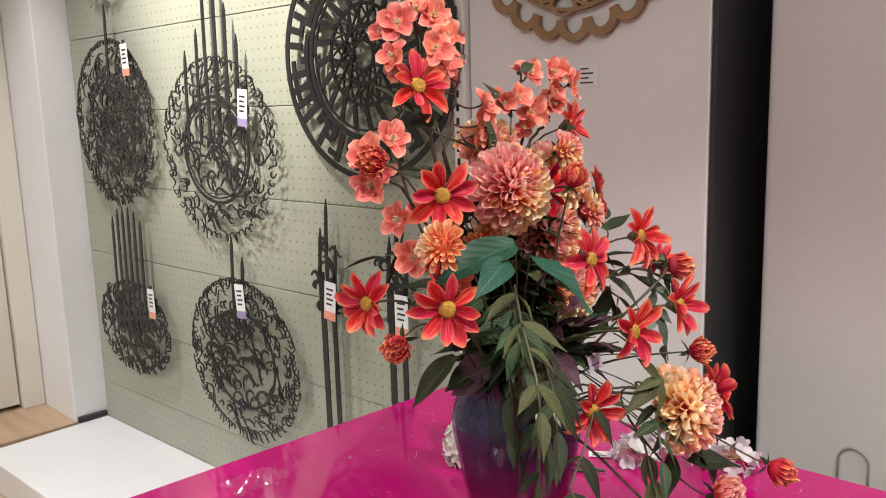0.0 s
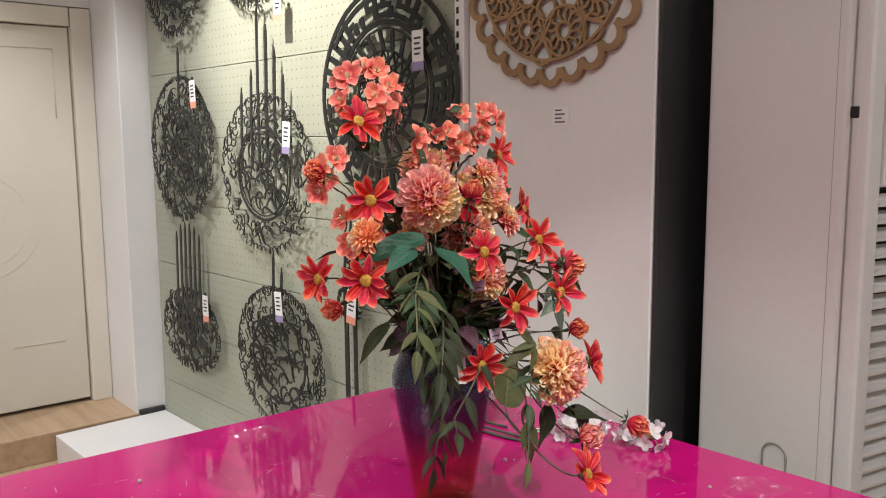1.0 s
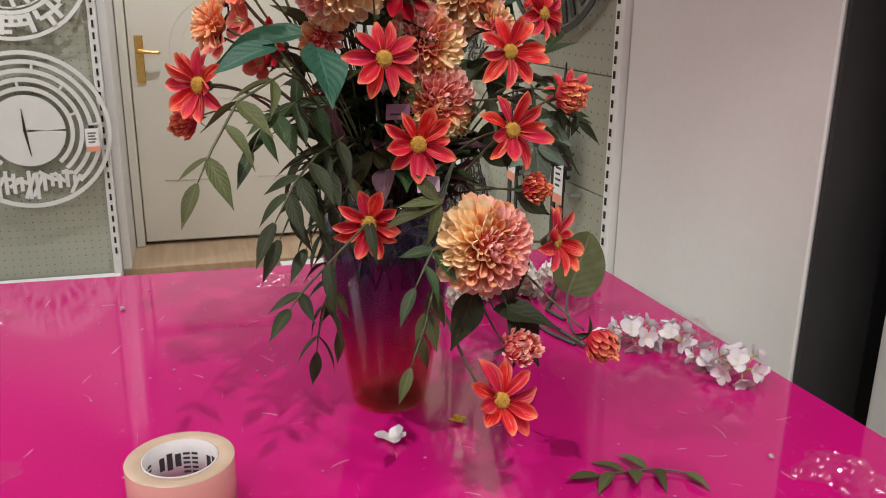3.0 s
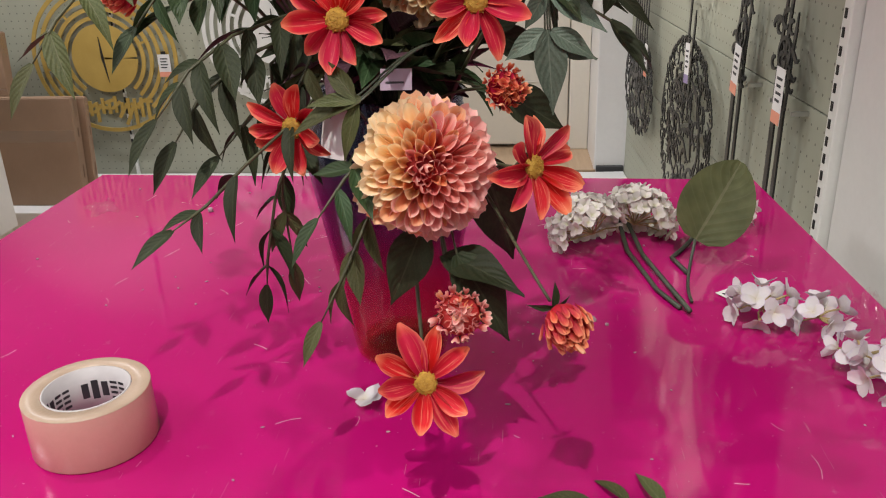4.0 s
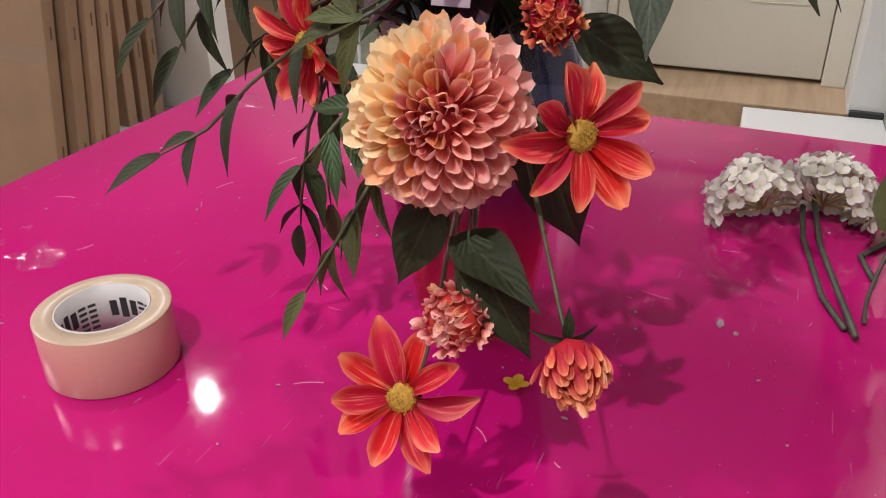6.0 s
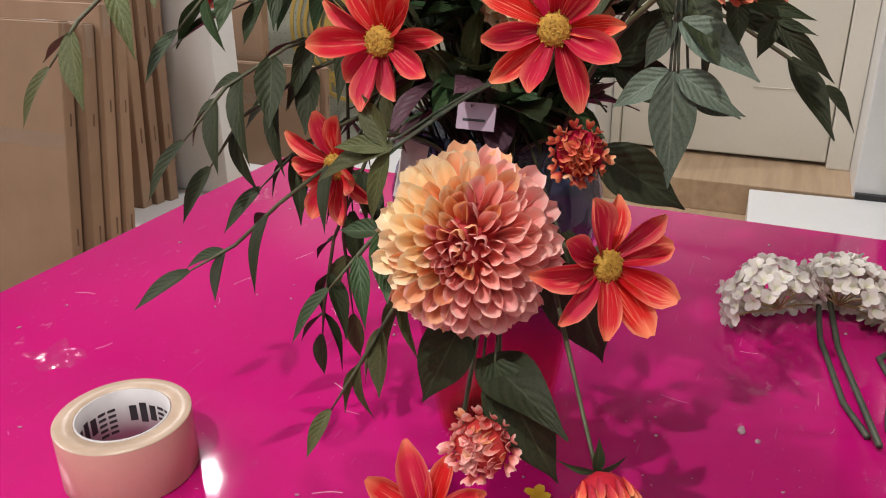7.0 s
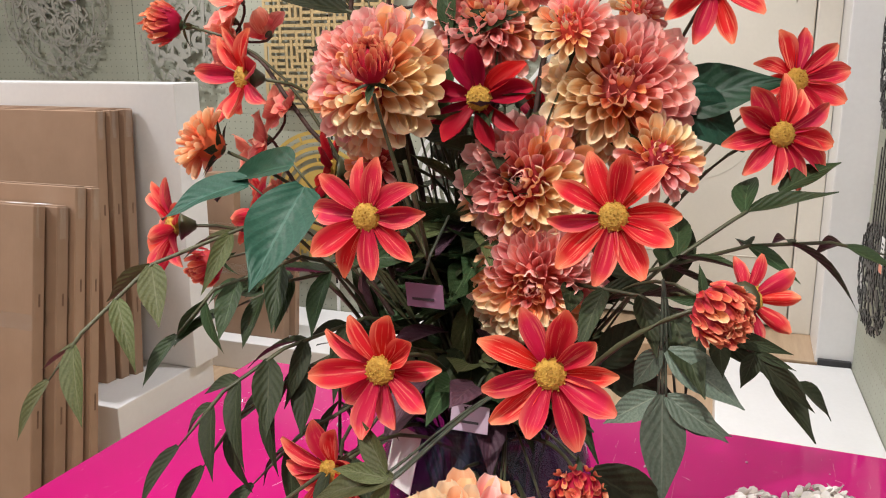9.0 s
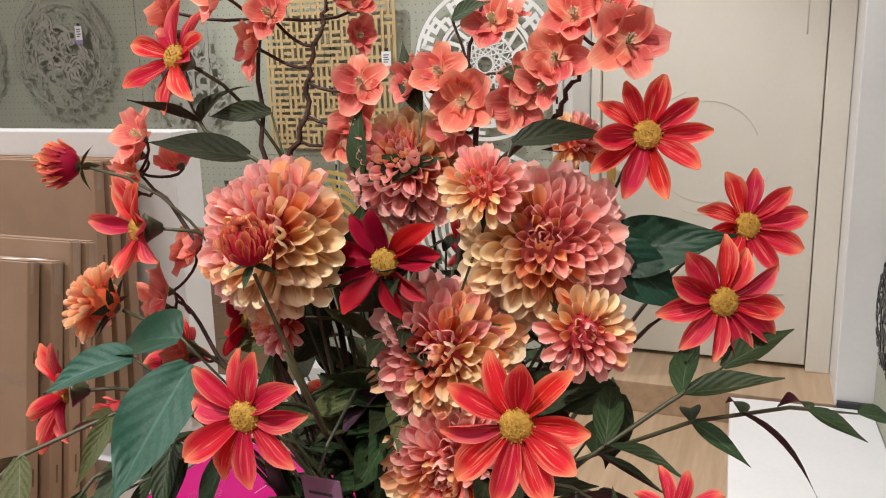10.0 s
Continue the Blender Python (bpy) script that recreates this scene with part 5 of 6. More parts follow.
def leaf_group(leaves, meshes, label, stems_from, stem_mat=STEM):
    g = ob("leaf_branch", None, pose(0, 0, 0), None, label, "foliage", "leaf branches")
    pieces = []
    for k, (base, tip, up) in enumerate(leaves):
        leaf_on(g, meshes[k % len(meshes)], base, tip, up)
        pieces.append(tube(bezier(stems_from, Vector(stems_from).lerp(Vector(base), 0.4) + Vector((0, 0, 0.012)), Vector(base).lerp(Vector(stems_from), 0.25), base, 8), 0.0008, 5))
    v, f = merge(pieces)
    ob("stem", data("stem", v, f, stem_mat, True), None, g)
    return g


leaf_group((((0.096, -0.126, 1.169), (0.115, -0.186, 1.156), (0.6, 0, 1)), ((0.093, -0.088, 1.168), (0.169, -0.083, 1.129), (0.6, 0.2, 0.8)), ((0.085, -0.100, 1.180), (0.060, -0.190, 1.165), (0.5, -0.2, 1))), BROAD, "branch of broad blue-green waxy leaves", (0.03, -0.03, 1.05))
leaf_group((((-0.03, 0.110, 1.215), (-0.025, 0.185, 1.235), (1, 0, 0.4)), ((-0.02, 0.115, 1.225), (-0.03, 0.165, 1.185), (1, 0.3, 0.2))), BROAD, "branch of broad blue-green waxy leaves", (0.0, 0.03, 1.05))
leaf_group((((0.14, 0.085, 0.985), (0.135, 0.115, 0.895), (1, 0.3, 0.1)), ((0.175, 0.045, 0.945), (0.188, 0.020, 0.888), (1, 0.0, 0.2)), ((0.19, 0.060, 0.93), (0.228, 0.112, 0.930), (0.5, 0, 1)), ((0.13, 0.10, 1.03), (0.120, 0.148, 1.000), (1, 0.4, 0.4)), ((0.2, 0.07, 0.935), (0.215, 0.11, 0.875), (1, 0.4, 0.2))), BROAD_DARK, "branch of broad dark green leaves hanging over the rim", (0.05, 0.03, 1.02))
leaf_group((((0.185, 0.009, 1.037), (0.178, -0.048, 1.016), (0.6, 0, 1)), ((0.185, 0.006, 1.035), (0.196, -0.006, 0.998), (1, 0, 0.5)), ((0.183, 0.004, 1.038), (0.170, -0.018, 1.062), (1, 0.1, 0.2)), ((0.184, 0.006, 1.036), (0.186, -0.030, 1.040), (0.8, 0, 0.7))), LEAVES[LEAF_OLIVE.name], "sprig of olive leaves with pale stem", (0.10, 0.05, 1.06), STEM_GREY)
leaf_group((((-0.012, 0.030, 1.352), (-0.008, 0.052, 1.362), (0.8, 0.1, 0.6)), ((-0.010, 0.060, 1.322), (-0.006, 0.080, 1.320), (0.9, 0.1, 0.5))), WIDE[LEAF.name], "pair of small green leaves on a blossom twig", (-0.018, 0.040, 1.31), TWIG)
leaf_group((((0.105, 0.133, 1.094), (0.112, 0.175, 1.070), (1, 0.3, 0.5)), ((0.105, 0.130, 1.094), (0.100, 0.115, 1.068), (1, -0.2, 0.3)), ((0.105, 0.132, 1.069), (0.118, 0.136, 1.010), (1, 0.2, 0.3)), ((0.105, 0.134, 1.068), (0.112, 0.168, 1.050), (1, 0.2, 0.5)), ((0.105, 0.130, 1.068), (0.108, 0.101, 1.048), (1, -0.2, 0.4)), ((0.100, 0.140, 1.056), (0.096, 0.169, 1.046), (1, 0.2, 0.3))), SAGE, "drooping sprig of grey-green lance leaves on a pale stem", (0.095, 0.128, 1.13), STEM_GREY)
leaf_group((((0.10, 0.158, 1.106), (0.10, 0.196, 1.097), (1, 0, 0.3)), ((0.10, 0.176, 1.097), (0.10, 0.197, 1.089), (1, 0, 0.3)), ((0.10, 0.177, 1.095), (0.105, 0.209, 1.069), (1, 0.2, 0.3)), ((0.10, 0.177, 1.096), (0.106, 0.171, 1.078), (1, 0, 0.2)), ((0.10, 0.158, 1.104), (0.106, 0.162, 1.083), (1, 0, 0.2))), NARROW_DARK, "sprig of narrow blackish green leaves", (0.07, 0.13, 1.115))
spray(((0.14, -0.04, 1.02), (0.155, -0.083, 0.985), (0.160, -0.115, 0.955), (0.185, -0.132, 0.945)), LEAF_DARK, 0.036, 3, "hanging sprig of small dark green leaves")
spray(((0.17, 0.02, 1.01), (0.19, -0.005, 0.985), (0.205, -0.022, 0.962)), LEAF, 0.034, 3, "hanging sprig of green lance leaves")
spray(((0.08, -0.06, 1.0), (0.098, -0.082, 0.94), (0.096, -0.095, 0.885), (0.096, -0.098, 0.862)), LEAF_DARK, 0.036, 4, "hanging sprig of small dark green leaves")
spray(((0.165, 0.01, 0.96), (0.19, -0.008, 0.92), (0.206, -0.026, 0.885)), LEAF_OLIVE, 0.032, 3, "hanging sprig of narrow olive leaves", 0.8, spread=0.4)
spray(((0.06, -0.05, 1.07), (0.105, -0.085, 1.055), (0.135, -0.118, 1.03), (0.150, -0.135, 1.0)), LEAF_DARK, 0.038, 4, "spray of dusky green lance leaves", 0.5)
spray(((0.06, -0.05, 1.03), (0.11, -0.09, 1.01), (0.135, -0.11, 0.985)), LEAF_DARK, 0.034, 3, "spray of dusky green lance leaves", 0.6)
spray(((0.10, -0.12, 1.145), (0.145, -0.165, 1.125), (0.18, -0.19, 1.09), (0.195, -0.203, 1.065)), LEAF_OLIVE, 0.036, 4, "long arching sprig of olive leaves", 0.3)
leaf_group((((0.033, -0.075, 1.046), (-0.03, -0.095, 0.998), (0.2, -1, 0.6)), ((0.04, -0.06, 1.06), (0.06, -0.075, 1.12), (0.6, -0.8, 0.2)), ((0.085, 0.02, 1.05), (0.125, 0.02, 1.06), (0.4, 0.2, 1))), BROAD_PURPLE, "dusky purple broad leaves above the vase rim", (0.02, -0.02, 1.0))
leaf_group((((-0.01, -0.09, 1.045), (-0.062, -0.122, 0.982), (0.1, -1, 0.5)), ((-0.02, -0.085, 1.12), (-0.075, -0.115, 1.13), (0, -0.6, 1)), ((0.0, -0.10, 1.24), (-0.035, -0.15, 1.25), (0.3, -0.6, 0.7)), ((0.02, 0.075, 1.285), (0.0, 0.125, 1.30), (0.8, 0, 0.6)), ((-0.02, -0.10, 1.30), (-0.01, -0.145, 1.30), (0.9, 0, 0.4)), ((-0.01, 0.01, 1.30), (-0.02, -0.012, 1.345), (0.9, 0, 0.2))), LEAVES[LEAF_DARK.name], "branch of dark green lance leaves", (0.0, -0.02, 1.03))
spray(((0.03, 0.10, 1.10), (0.02, 0.15, 1.085), (0.02, 0.185, 1.064), (0.005, 0.205, 1.045)), LEAF_DARK, 0.042, 2, "sprig of narrow dark leaves")
spray(((0.05, 0.11, 1.12), (-0.01, 0.17, 1.128), (-0.06, 0.221, 1.123), (-0.10, 0.262, 1.108)), LEAF, 0.040, 4, "long arching sprig of green leaves", 0.1)
spray(((0.04, 0.12, 1.12), (0.02, 0.16, 1.15), (0.0, 0.185, 1.165)), LEAF, 0.045, 2, "sprig of green lance leaves", -0.1)
spray(((0.03, -0.06, 1.06), (0.062, -0.085, 1.04), (0.066, -0.085, 0.99), (0.07, -0.082, 0.95)), LEAF, 0.042, 4, "sprig of green lance leaves hanging over the vase", 0.7)
spray(((0.06, -0.05, 1.05), (0.09, -0.07, 1.0), (0.092, -0.078, 0.94), (0.09, -0.075, 0.88)), LEAF_OLIVE, 0.036, 3, "trailing vine of olive leaves in front of the vase", 0.7)
spray(((0.08, -0.10, 1.12), (0.12, -0.14, 1.105), (0.14, -0.155, 1.08)), LEAF, 0.034, 3, "drooping sprig of green lance leaves", 0.7)
spray(((0.02, -0.08, 1.27), (0.01, -0.13, 1.29), (0.0, -0.15, 1.31)), LEAF_DARK, 0.045, 2, "sprig of dark green leaves", -0.1)
spray(((-0.05, 0.02, 1.10), (-0.10, 0.05, 1.12), (-0.15, 0.06, 1.10)), LEAF, 0.05, 3, "sprig of green leaves")
spray(((-0.05, -0.03, 1.12), (-0.10, -0.05, 1.15), (-0.14, -0.08, 1.14)), LEAF_DARK, 0.05, 3, "sprig of dark green leaves")
spray(((0.07, -0.06, 1.08), (0.115, -0.095, 1.07), (0.145, -0.120, 1.05), (0.165, -0.140, 1.02)), LEAF_DARK, 0.040, 5, "dense spray of blackish green lance leaves", 0.3)
spray(((0.05, -0.07, 1.11), (0.085, -0.105, 1.105), (0.11, -0.135, 1.09)), LEAF, 0.042, 4, "spray of green lance leaves behind the flowers", 0.2)
spray(((0.05, 0.07, 1.11), (0.08, 0.115, 1.115), (0.085, 0.15, 1.10)), LEAF_DARK, 0.042, 4, "spray of dark green lance leaves behind the flowers", 0.2)
fill = random.Random(5)
heart = []
for k in range(250):
    a, z = fill.uniform(0, 6.283), fill.uniform(1.02, 1.22 if k < 110 else 1.14)
    r0 = fill.uniform(0.02, 0.075) + 0.10 * (z - 0.97) * (1.22 - z) / 0.06 * 0.3
    if z < 1.07:
        r0 *= 0.75
    else:
        r0 *= 0.45 if math.cos(a) > 0 else 0.8
    base = Vector((r0 * math.cos(a) + (0.02 if z < 1.07 else 0.0), r0 * math.sin(a), z))
    d = Vector((math.cos(a), math.sin(a), fill.uniform(-0.5, 0.6))).normalized()
    heart.append((base, base + d * fill.uniform(0.04, 0.065 if z < 1.07 else 0.045), (fill.uniform(-0.5, 0.5), fill.uniform(-0.5, 0.5), 1)))
for k, (y, z) in enumerate(((-0.055, 1.12), (-0.02, 1.115), (0.03, 1.135), (0.065, 1.13), (-0.075, 1.185), (-0.045, 1.20), (0.0, 1.195), (0.01, 1.05), (0.045, 1.06), (0.09, 1.06), (-0.03, 1.06), (-0.06, 1.06), (0.13, 1.14), (0.075, 1.20), (-0.1, 1.10), (-0.02, 1.14), (0.0, 1.085), (0.02, 1.155), (-0.06, 1.155), (0.06, 1.075), (-0.03, 1.26), (0.1, 1.10), (-0.09, 1.15))):
    a = fill.uniform(0, 6.283)
    base = Vector((0.038 + fill.uniform(-0.015, 0.02) - (0.045 if z > 1.09 else 0.0), y, z))
    tip = base + Vector((fill.uniform(0.0, 0.012), math.cos(a) * 0.055, math.sin(a) * 0.055))
    leaf_group(((base, tip, (1, fill.uniform(-0.5, 0.5), 0.4)), (base, base + Vector((0.006, math.cos(a + 1.3) * 0.048, math.sin(a + 1.3) * 0.048)), (1, 0, 0.5))), (BROAD_DARK, LEAVES[LEAF_OLIVE.name], LEAVES[LEAF.name])[k % 3], "leafy filler branch inside the bouquet", (0.02, y * 0.3, 0.98))
for g in range(25):
    chunk = heart[g * 10:(g + 1) * 10]
    mats = (LEAF_DARK, LEAF, LEAF_OLIVE, LEAF, LEAF_DARK, LEAF, LEAF_PURPLE)[g % 7]
    leaf_group(chunk, WIDE[mats.name], "leafy filler branch deep inside the bouquet", (0.005 * (g % 12) - 0.03, 0.01, 0.95), STEM)

# ---- on the table ----
tape = ob("packing_tape_roll", None, pose(0.161, -0.237, 0.7505, 0, 0, 20) @ Matrix.Diagonal((0.885, 0.885, 1.0, 1)), None, "roll of amber packing tape lying on the table", "tape roll")
v, f = lathe([(0.0395, 0.0), (0.0555, 0.0), (0.0562, 0.0012), (0.0562, 0.0468), (0.0555, 0.048), (0.0395, 0.048), (0.0395, 0.0)], 64)
ob("tape_winding", data("tape_winding", v, f, TAPE, True), None, tape)
v, f = lathe([(0.0562, 0.0478), (0.0552, 0.0484), (0.0400, 0.0484), (0.0395, 0.0478)], 64)
ob("tape_edge", data("tape_edge", v, f, TAPE_EDGE, True), None, tape, "layered amber edge of the tape")
v, f = lathe([(0.0392, 0.0), (0.0392, 0.0485), (0.0375, 0.0485), (0.0375, 0.0), (0.0392, 0.0)], 64)
core = ob("tape_core", data("tape_core", v, f, CORE, True), None, tape, "white printed card core")
for k in range(26):
    a = 2 * math.pi * k / 26
    if k % 6 in (0, 1, 2):
        hh = ((0.012, 0.026), (0.010, 0.028), (0.012, 0.026))[k % 3]
        part("print_block", box(-0.0032, 0.0032, -0.0004, 0.0, hh[0], hh[1]), INK, core, "", pose(0.0373 * math.cos(a), 0.0373 * math.sin(a), 0.008, 0, 0, math.degrees(a) + 90))
    elif k % 6 in (4, 5):
        for q in range(5):
            part("print_bar", box(-0.0040, 0.0040, -0.0004, 0.0, 0.006 + 0.005 * q, 0.0085 + 0.005 * q), INK, core, "", pose(0.0373 * math.cos(a), 0.0373 * math.sin(a), 0.006, 0, 0, math.degrees(a) + 90))


def floret(parent, p, n, r, meshes, eye=True):
    m = frame_on(p, n, frand.uniform(0, 360))
    for k in range(4):
        a = math.pi / 2 * k + frand.uniform(-0.15, 0.15)
        d = Vector((math.cos(a), math.sin(a), frand.uniform(0.1, 1.1)))
        w = m.to_3x3() @ d
        petal_at(parent, frand.choice(meshes), m.translation, w, n, r * frand.uniform(0.9, 1.1))


def hydrangea(c, r, squash, stems, count, label, meshes=FLORETS, fr=0.0115, lean=(0, 0, 1), name="hydrangea_head", wrap=2.25):
    ends = []
    h = ob(name, None, pose(0, 0, 0), None, label, "cut flower", "white cut flowers")
    c = Vector(c)
    for k in range(count):
        q = (k + 0.5) / count
        th, az = wrap * q ** 0.6, k * 2.39996
        d = Vector((math.sin(th) * math.cos(az), math.sin(th) * math.sin(az), math.cos(th)))
        d = (Vector(lean).to_track_quat("Z", "Y") @ d)
        p = c + Vector((d.x * r, d.y * r * squash[0], d.z * r * squash[1])) * frand.uniform(0.9, 1.08)
        if p.z < 0.757:
            p.z = 0.757 + frand.uniform(0, 0.006)
        floret(h, p, d, fr, meshes)
        ends.append(p.copy())
    foot = c - Vector(lean).normalized() * r * 0.15
    for k in range(16):
        e = ends[int((k + 0.5) / 16 * len(ends))]
        mid = foot.lerp(e, 0.5) + Vector((frand.uniform(-1, 1), frand.uniform(-1, 1), 0.4)) * 0.004
        v, f = tube([foot, mid, e], 0.0009, 4)
        ob("stalk", data("stalk", v, f, mottled_stalk, True), None, h)
    for path in stems:
        v, f = tube(path, 0.0028, 7)
        ob("stem", data("stem", v, f, STEM_GREY, True), None, h)
    return h


mottled_stalk = mottled("pale_stalk", (0.42, 0.33, 0.14), (0.52, 0.42, 0.20), 50.0, 300.0, 0.6, 0, 0.1)
S = 0.7535
hydrangea((-0.258, 0.205, 0.775), 0.046, (1.0, 0.85), (), 96, "white artificial hydrangea head lying on the table", fr=0.0105, lean=(-0.65, -0.55, 0.55), wrap=1.75)
hydrangea((-0.290, 0.266, 0.775), 0.046, (1.0, 0.85), ([(-0.30, 0.245, 0.772), (-0.24, 0.250, S), (-0.13, 0.268, S), (-0.085, 0.285, S)], [(-0.30, 0.255, 0.772), (-0.22, 0.265, S + 0.004), (-0.07, 0.292, S + 0.004)]), 100, "white artificial hydrangea head with two cut stems", fr=0.0105, lean=(-0.75, 0.45, 0.55), wrap=1.75)
hydrangea((-0.335, 0.385, 0.775), 0.032, (1.2, 0.6), ([(-0.31, 0.36, 0.77), (-0.26, 0.325, S), (-0.22, 0.30, S), (-0.175, 0.310, S)],), 34, "white artificial hydrangea head with a bent stem")
hydrangea((-0.062, 0.362, 0.770), 0.027, (1.0, 0.6), (), 10, "white artificial flower cluster lying on the table", LILACS, 0.0165)
hydrangea((-0.045, 0.412, 0.768), 0.023, (1.0, 0.55), (), 8, "white artificial flower cluster lying on the table", LILACS, 0.0160)
hydrangea((0.070, 0.438, 0.772), 0.029, (1.0, 0.6), (), 10, "white artificial flower cluster lying on the table", LILACS, 0.0165)
hydrangea((0.028, 0.424, 0.765), 0.020, (1.0, 0.55), (), 6, "white artificial flower cluster lying on the table", LILACS, 0.0155)

lf = ob("round_leaf", None, pose(0, 0, 0), None, "large round olive leaf on a short stem beside the cut flowers", "leaf")


def heart_leaf(t):
    return 0.35 if t == 0 else max(0.03, math.sin(math.pi * (0.10 + 0.89 * t ** 0.9)) ** 0.6)


v, f, uv = sheet(0.105, 0.085, heart_leaf, 0.0, -0.12, 0.01, 12, 6, fold=0.08)
mround = LEAF_OLIVE
petal_at(lf, data("leaf_blade", v, f, mround, True, uv), Vector((-0.188, 0.318, 0.790)), (-0.30, 0.50, 0.78), (0.95, 0.05, 0.55), 1.0, "leaf_blade")
v, f = tube(bezier((-0.10, 0.30, 0.7535), (-0.14, 0.30, 0.7535), (-0.17, 0.31, 0.76), (-0.188, 0.318, 0.790)), 0.0018, 6)
ob("stem", data("stem", v, f, STEM_GREY, True), None, lf)

sprig = ob("fallen_sprig", None, pose(0, 0, 0), None, "small green leaf sprig lying on the table", "leaf sprig")
pts = bezier((0.262, 0.262, 0.7525), (0.235, 0.250, 0.756), (0.228, 0.210, 0.756), (0.228, 0.165, 0.7525), 10)
v, f = tube(pts, 0.0012, 5)
ob("stem", data("stem", v, f, STEM, True), None, sprig)
for i, (dx, dy, L) in enumerate(((0.6, -0.6, 0.042), (-0.7, -0.5, 0.040), (0.7, -0.35, 0.038), (-0.75, -0.3, 0.040), (0.8, -0.2, 0.036), (0.1, -1.0, 0.040), (0.9, 0.2, 0.034))):
    petal_at(sprig, LEAVES[LEAF_OLIVE.name][i % 3], pts[min(9 - i, 9) if i < 5 else (10 if i == 5 else 2)] + Vector((0, 0, 0.001)), (dx, dy, 0.10), (0, 0, 1), L, "leaf")

fp = ob("fallen_petal", None, pose(0, 0, 0), None, "crumpled white petal on the table", "petal")
for d in ((1, 0.2, 0.35), (-0.4, 0.9, 0.5), (-0.5, -0.8, 0.25), (0.3, 0.9, 0.2)):
    petal_at(fp, frand.choice(LILACS), Vector((0.100, -0.022, 0.7535)), d, (0, 0, 1), 0.018)
yp = ob("fallen_petal", None, pose(0, 0, 0), None, "small yellow flower scrap on the table", "petal")
YEL = petal_material("yellow_scrap", [(0.0, (0.6, 0.33, 0.02)), (1.0, (0.75, 0.5, 0.05))], (0.75, 0.5, 0.06))
for m2, k in zip(unit_petals("petal", YEL, 0.8, round_petal, 0.1, ((0.05, 1.0),)) * 4, range(4)):
    petal_at(yp, m2, Vector((0.078, 0.062, 0.7525)), (math.cos(1.57 * k), math.sin(1.57 * k), 0.15), (0, 0, 1), 0.010)


def crumple(name, cx, cy, w, h, height, seed, label, mat=CLEAR, turn=0.0, n=22):
    """A creased film lying loosely on the table."""
    r = random.Random(seed)
    ph = [(r.uniform(-34, 34), r.uniform(-34, 34), r.uniform(0, 6)) for _ in range(4)]
    verts, faces = [], []
    for j in range(n + 1):
        for i in range(n + 1):
            s, t = i / n * 2 - 1, j / n * 2 - 1
            z = sum(abs(math.sin(a * s / 4 + b * t / 4 + c)) for a, b, c in ph) / 4
            edge = max(abs(s), abs(t))
            jit = 1 - 0.18 * math.sin(5 * math.atan2(t, s) + seed)
            verts.append((s * w / 2 * jit, t * h / 2 * jit, 0.001 + height * z * (1.05 - 0.8 * edge ** 3)))
    for j in range(n):
        for i in range(n):
            a = j * (n + 1) + i
            faces.append((a, a + 1, a + n + 2, a + n + 1))
    return ob(name, data(name, verts, faces, mat), pose(cx, cy, 0.7505, 0, 0, turn), None, label, "plastic wrap", "plastic scraps")


crumple("cellophane_scrap", 0.295, 0.405, 0.085, 0.075, 0.020, 3, "crumpled clear cellophane scrap on the table", turn=20)
crumple("cellophane_scrap", -0.455, -0.078, 0.055, 0.085, 0.018, 4, "crumpled clear cellophane scrap on the table")
crumple("cellophane_sleeve", -0.035, 0.452, 0.16, 0.055, 0.040, 6, "crumpled clear flower sleeve over the white flowers", turn=-8)
crumple("cellophane_scrap", -0.40, -0.50, 0.06, 0.04, 0.006, 8, "thin clear cellophane scrap on the table", turn=40)
crumple("cellophane_scrap", 0.06, -0.42, 0.05, 0.04, 0.005, 11, "thin clear cellophane scrap on the table", turn=70)
tg = ob("paper_label", None, pose(-0.118, 0.350, 0.7515, 0, 0, 35), None, "small white paper label among the cut flowers", "label")
part("paper", box(-0.018, 0.018, -0.011, 0.011, 0, 0.0004), PAPER, tg)
for i in range(3):
    part("print_bar", box(-0.012, 0.010 - 0.006 * i, -0.007 + 0.005 * i, -0.0045 + 0.005 * i, 0.0006, 0.0009), INK, tg)
DUST = mottled("grey_crumb", (0.35, 0.24, 0.28), (0.45, 0.33, 0.36), 50, 200, 0.8)
cr = random.Random(12)
bm = bmesh.new()
for k in range(90):
    x, y, s = cr.uniform(-0.5, 0.44), cr.uniform(-0.52, 0.46), cr.uniform(0.0006, 0.0016)
    if math.hypot(x, y) < 0.06:
        continue
    bmesh.ops.create_icosphere(bm, subdivisions=1, radius=s, matrix=pose(x, y, 0.7502 + s * 0.5, 0, 0, cr.uniform(0, 180)) @ Matrix.Diagonal((cr.uniform(0.8, 2.5), 1, 0.7, 1)))
SCUFF = plain("pale_scuff", (0.66, 0.30, 0.44), 0.5)
pieces = []
for k in range(70):
    x, y, a, L = cr.uniform(-0.5, 0.43), cr.uniform(-0.54, 0.46), cr.uniform(0, 6.28), cr.uniform(0.004, 0.03)
    w = cr.uniform(0.00015, 0.0005)
    bend = cr.uniform(-0.4, 0.4)
    pts = [Vector((x + L * t * math.cos(a + bend * t), y + L * t * math.sin(a + bend * t), 0.75015)) for t in (0, 0.33, 0.66, 1)]
    side = Vector((-math.sin(a), math.cos(a), 0)) * w
    vs = [q for p in pts for q in (p - side, p + side)]
    pieces.append((vs, [(0, 2, 3, 1), (2, 4, 5, 3), (4, 6, 7, 5)]))
v, f = merge(pieces)
ob("table_scuffs", data("table_scuffs", v, f, SCUFF), None, None, "fine pale scratches scattered over the magenta top", "scratches", "", "stuff")
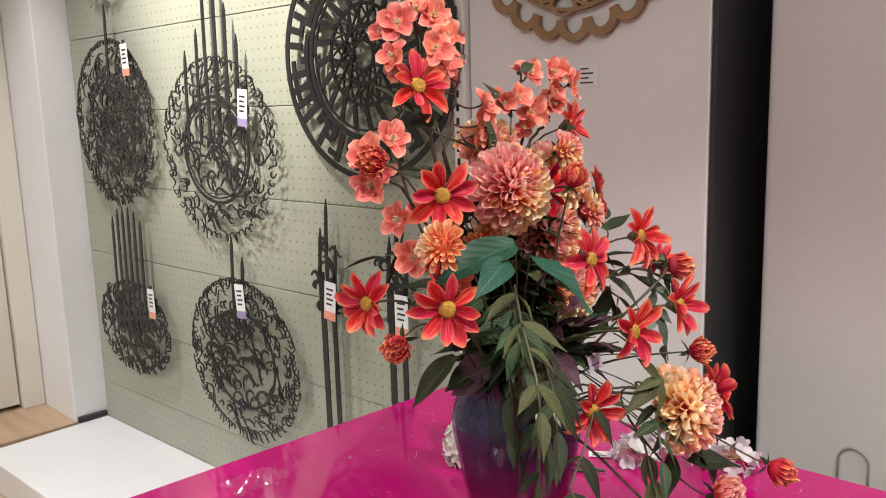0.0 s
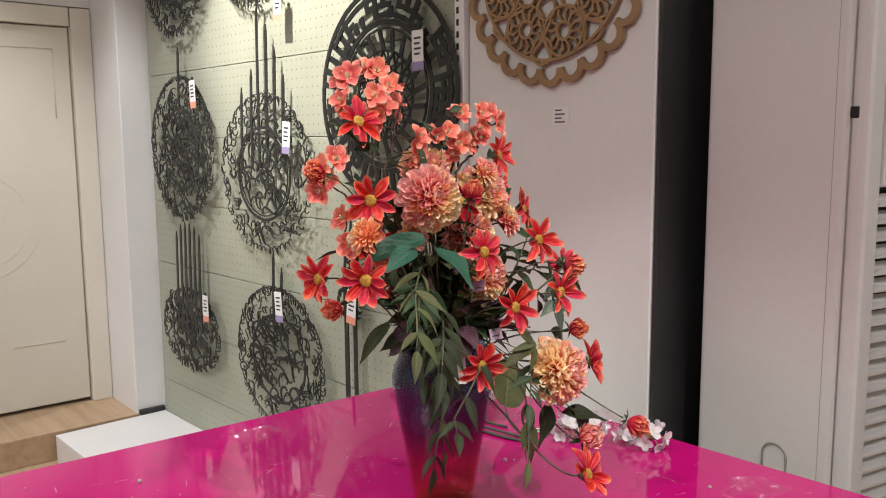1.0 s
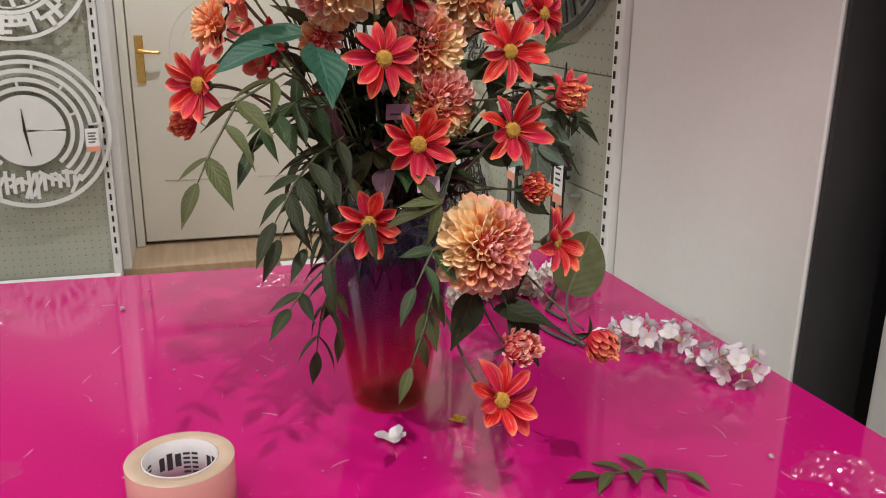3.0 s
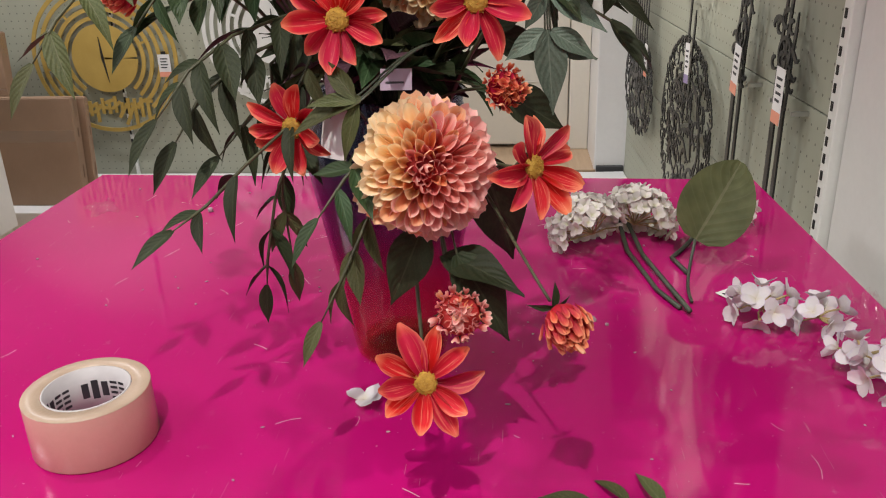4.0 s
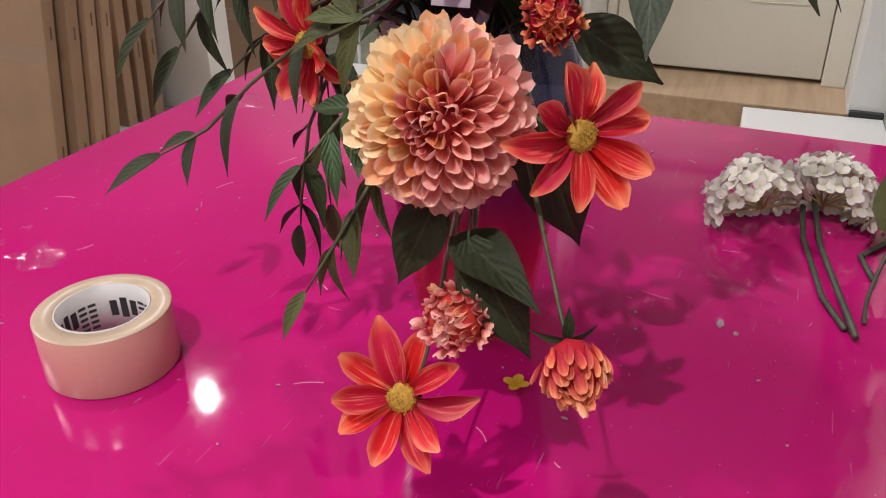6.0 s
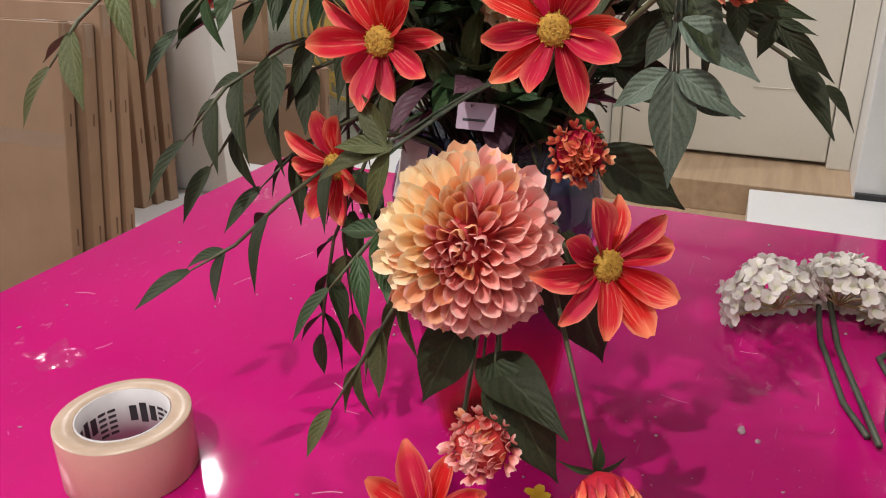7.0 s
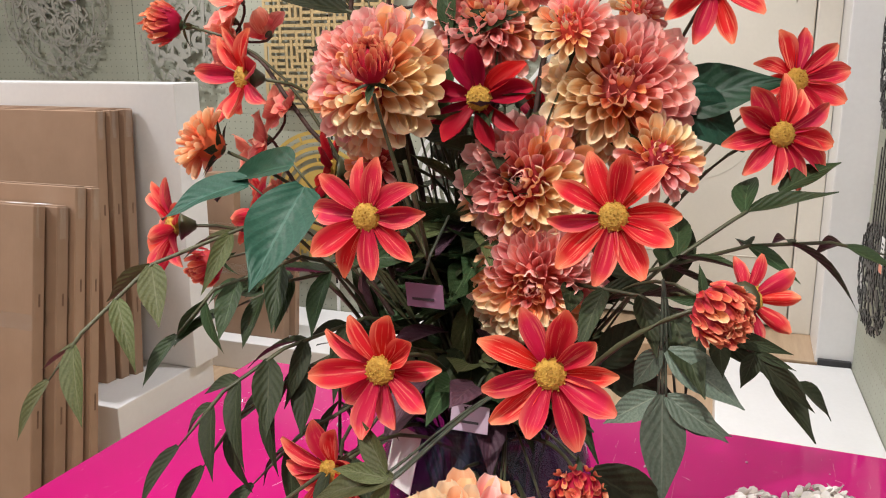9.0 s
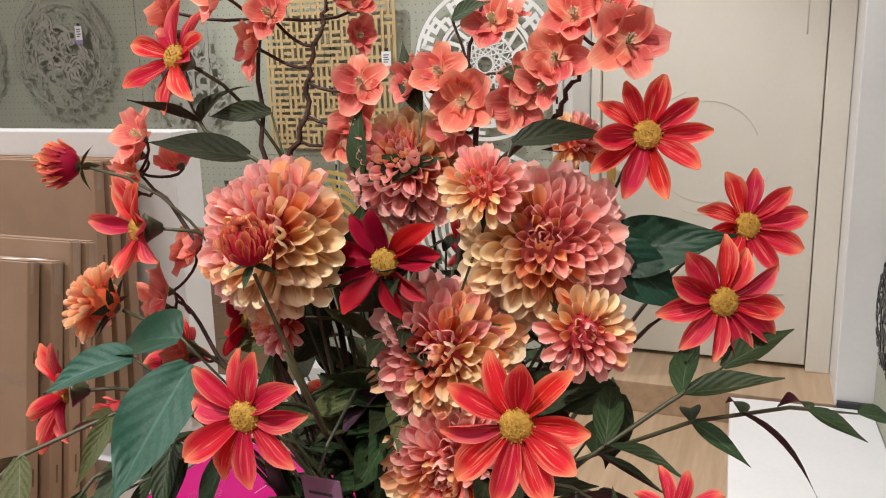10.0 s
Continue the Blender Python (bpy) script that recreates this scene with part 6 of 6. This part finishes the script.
ob("table_crumbs", from_bm("table_crumbs", bm, DUST), None, None, "scattered pale crumbs and flakes on the table", "crumbs", "", "stuff")
for x, y, s in ((-0.059, 0.192, 0.0035), (-0.05, 0.205, 0.002), (0.24, 0.36, 0.003), (-0.39, -0.33, 0.004)):
    b = bmesh.new()
    bmesh.ops.create_icosphere(b, subdivisions=2, radius=s)
    for vv in b.verts:
        vv.co *= 1 + 0.35 * noise.noise(vv.co * 900)
    ob("crumb", from_bm("crumb", b, DUST), pose(x, y, 0.7502 + s * 0.6), None, "small grey crumb on the table", "crumb", "crumbs")
tagv = ob("vase_price_tag", None, pose(0.072, -0.035, 0.985, 75, 0, 60), None, "small white price tag on the bouquet", "price tag", "price tags")
part("card", box(-0.014, 0.014, -0.02, 0.02, 0, 0.0005), PAPER, tagv)
tagv2 = ob("bouquet_tag", None, pose(0.030, -0.070, 1.006, 70, 10, 95) @ Matrix.Diagonal((0.55, 0.55, 0.55, 1)), None, "dusky pink paper tag hanging among stems", "price tag", "price tags")
part("card", box(-0.012, 0.012, -0.015, 0.015, 0, 0.0005), plain("dusky_paper", (0.26, 0.15, 0.19), 0.6), tagv2)
for x, y, z, tilt, label, mat in ((0.092, -0.010, 1.107, 12, "dusky purple paper tag hanging on a stem", plain("purple_paper", (0.22, 0.12, 0.20), 0.6)), (0.096, 0.020, 1.034, -18, "pale lilac paper tag on a clear plastic strip", plain("lilac_paper", (0.42, 0.33, 0.42), 0.6))):
    tg3 = ob("stem_tag", None, pose(x, y, z, 0, tilt, 0), None, label, "price tag", "price tags")
    part("card", prism([(-0.0003, -0.012), (0.0003, -0.012), (0.0003, 0.012), (-0.0003, 0.012)], -0.009, 0.007), mat, tg3)
    part("print_bar", box(0.0005, 0.0009, -0.008, 0.006, -0.004, -0.0025), INK, tg3)
    v, f = tube([(0, 0, 0.010), (-0.01, 0.002, 0.022), (-0.05, 0.0, 0.03)], 0.0009, 5)
    ob("string", data("string", v, f, STEM_GREY, True), None, tg3)
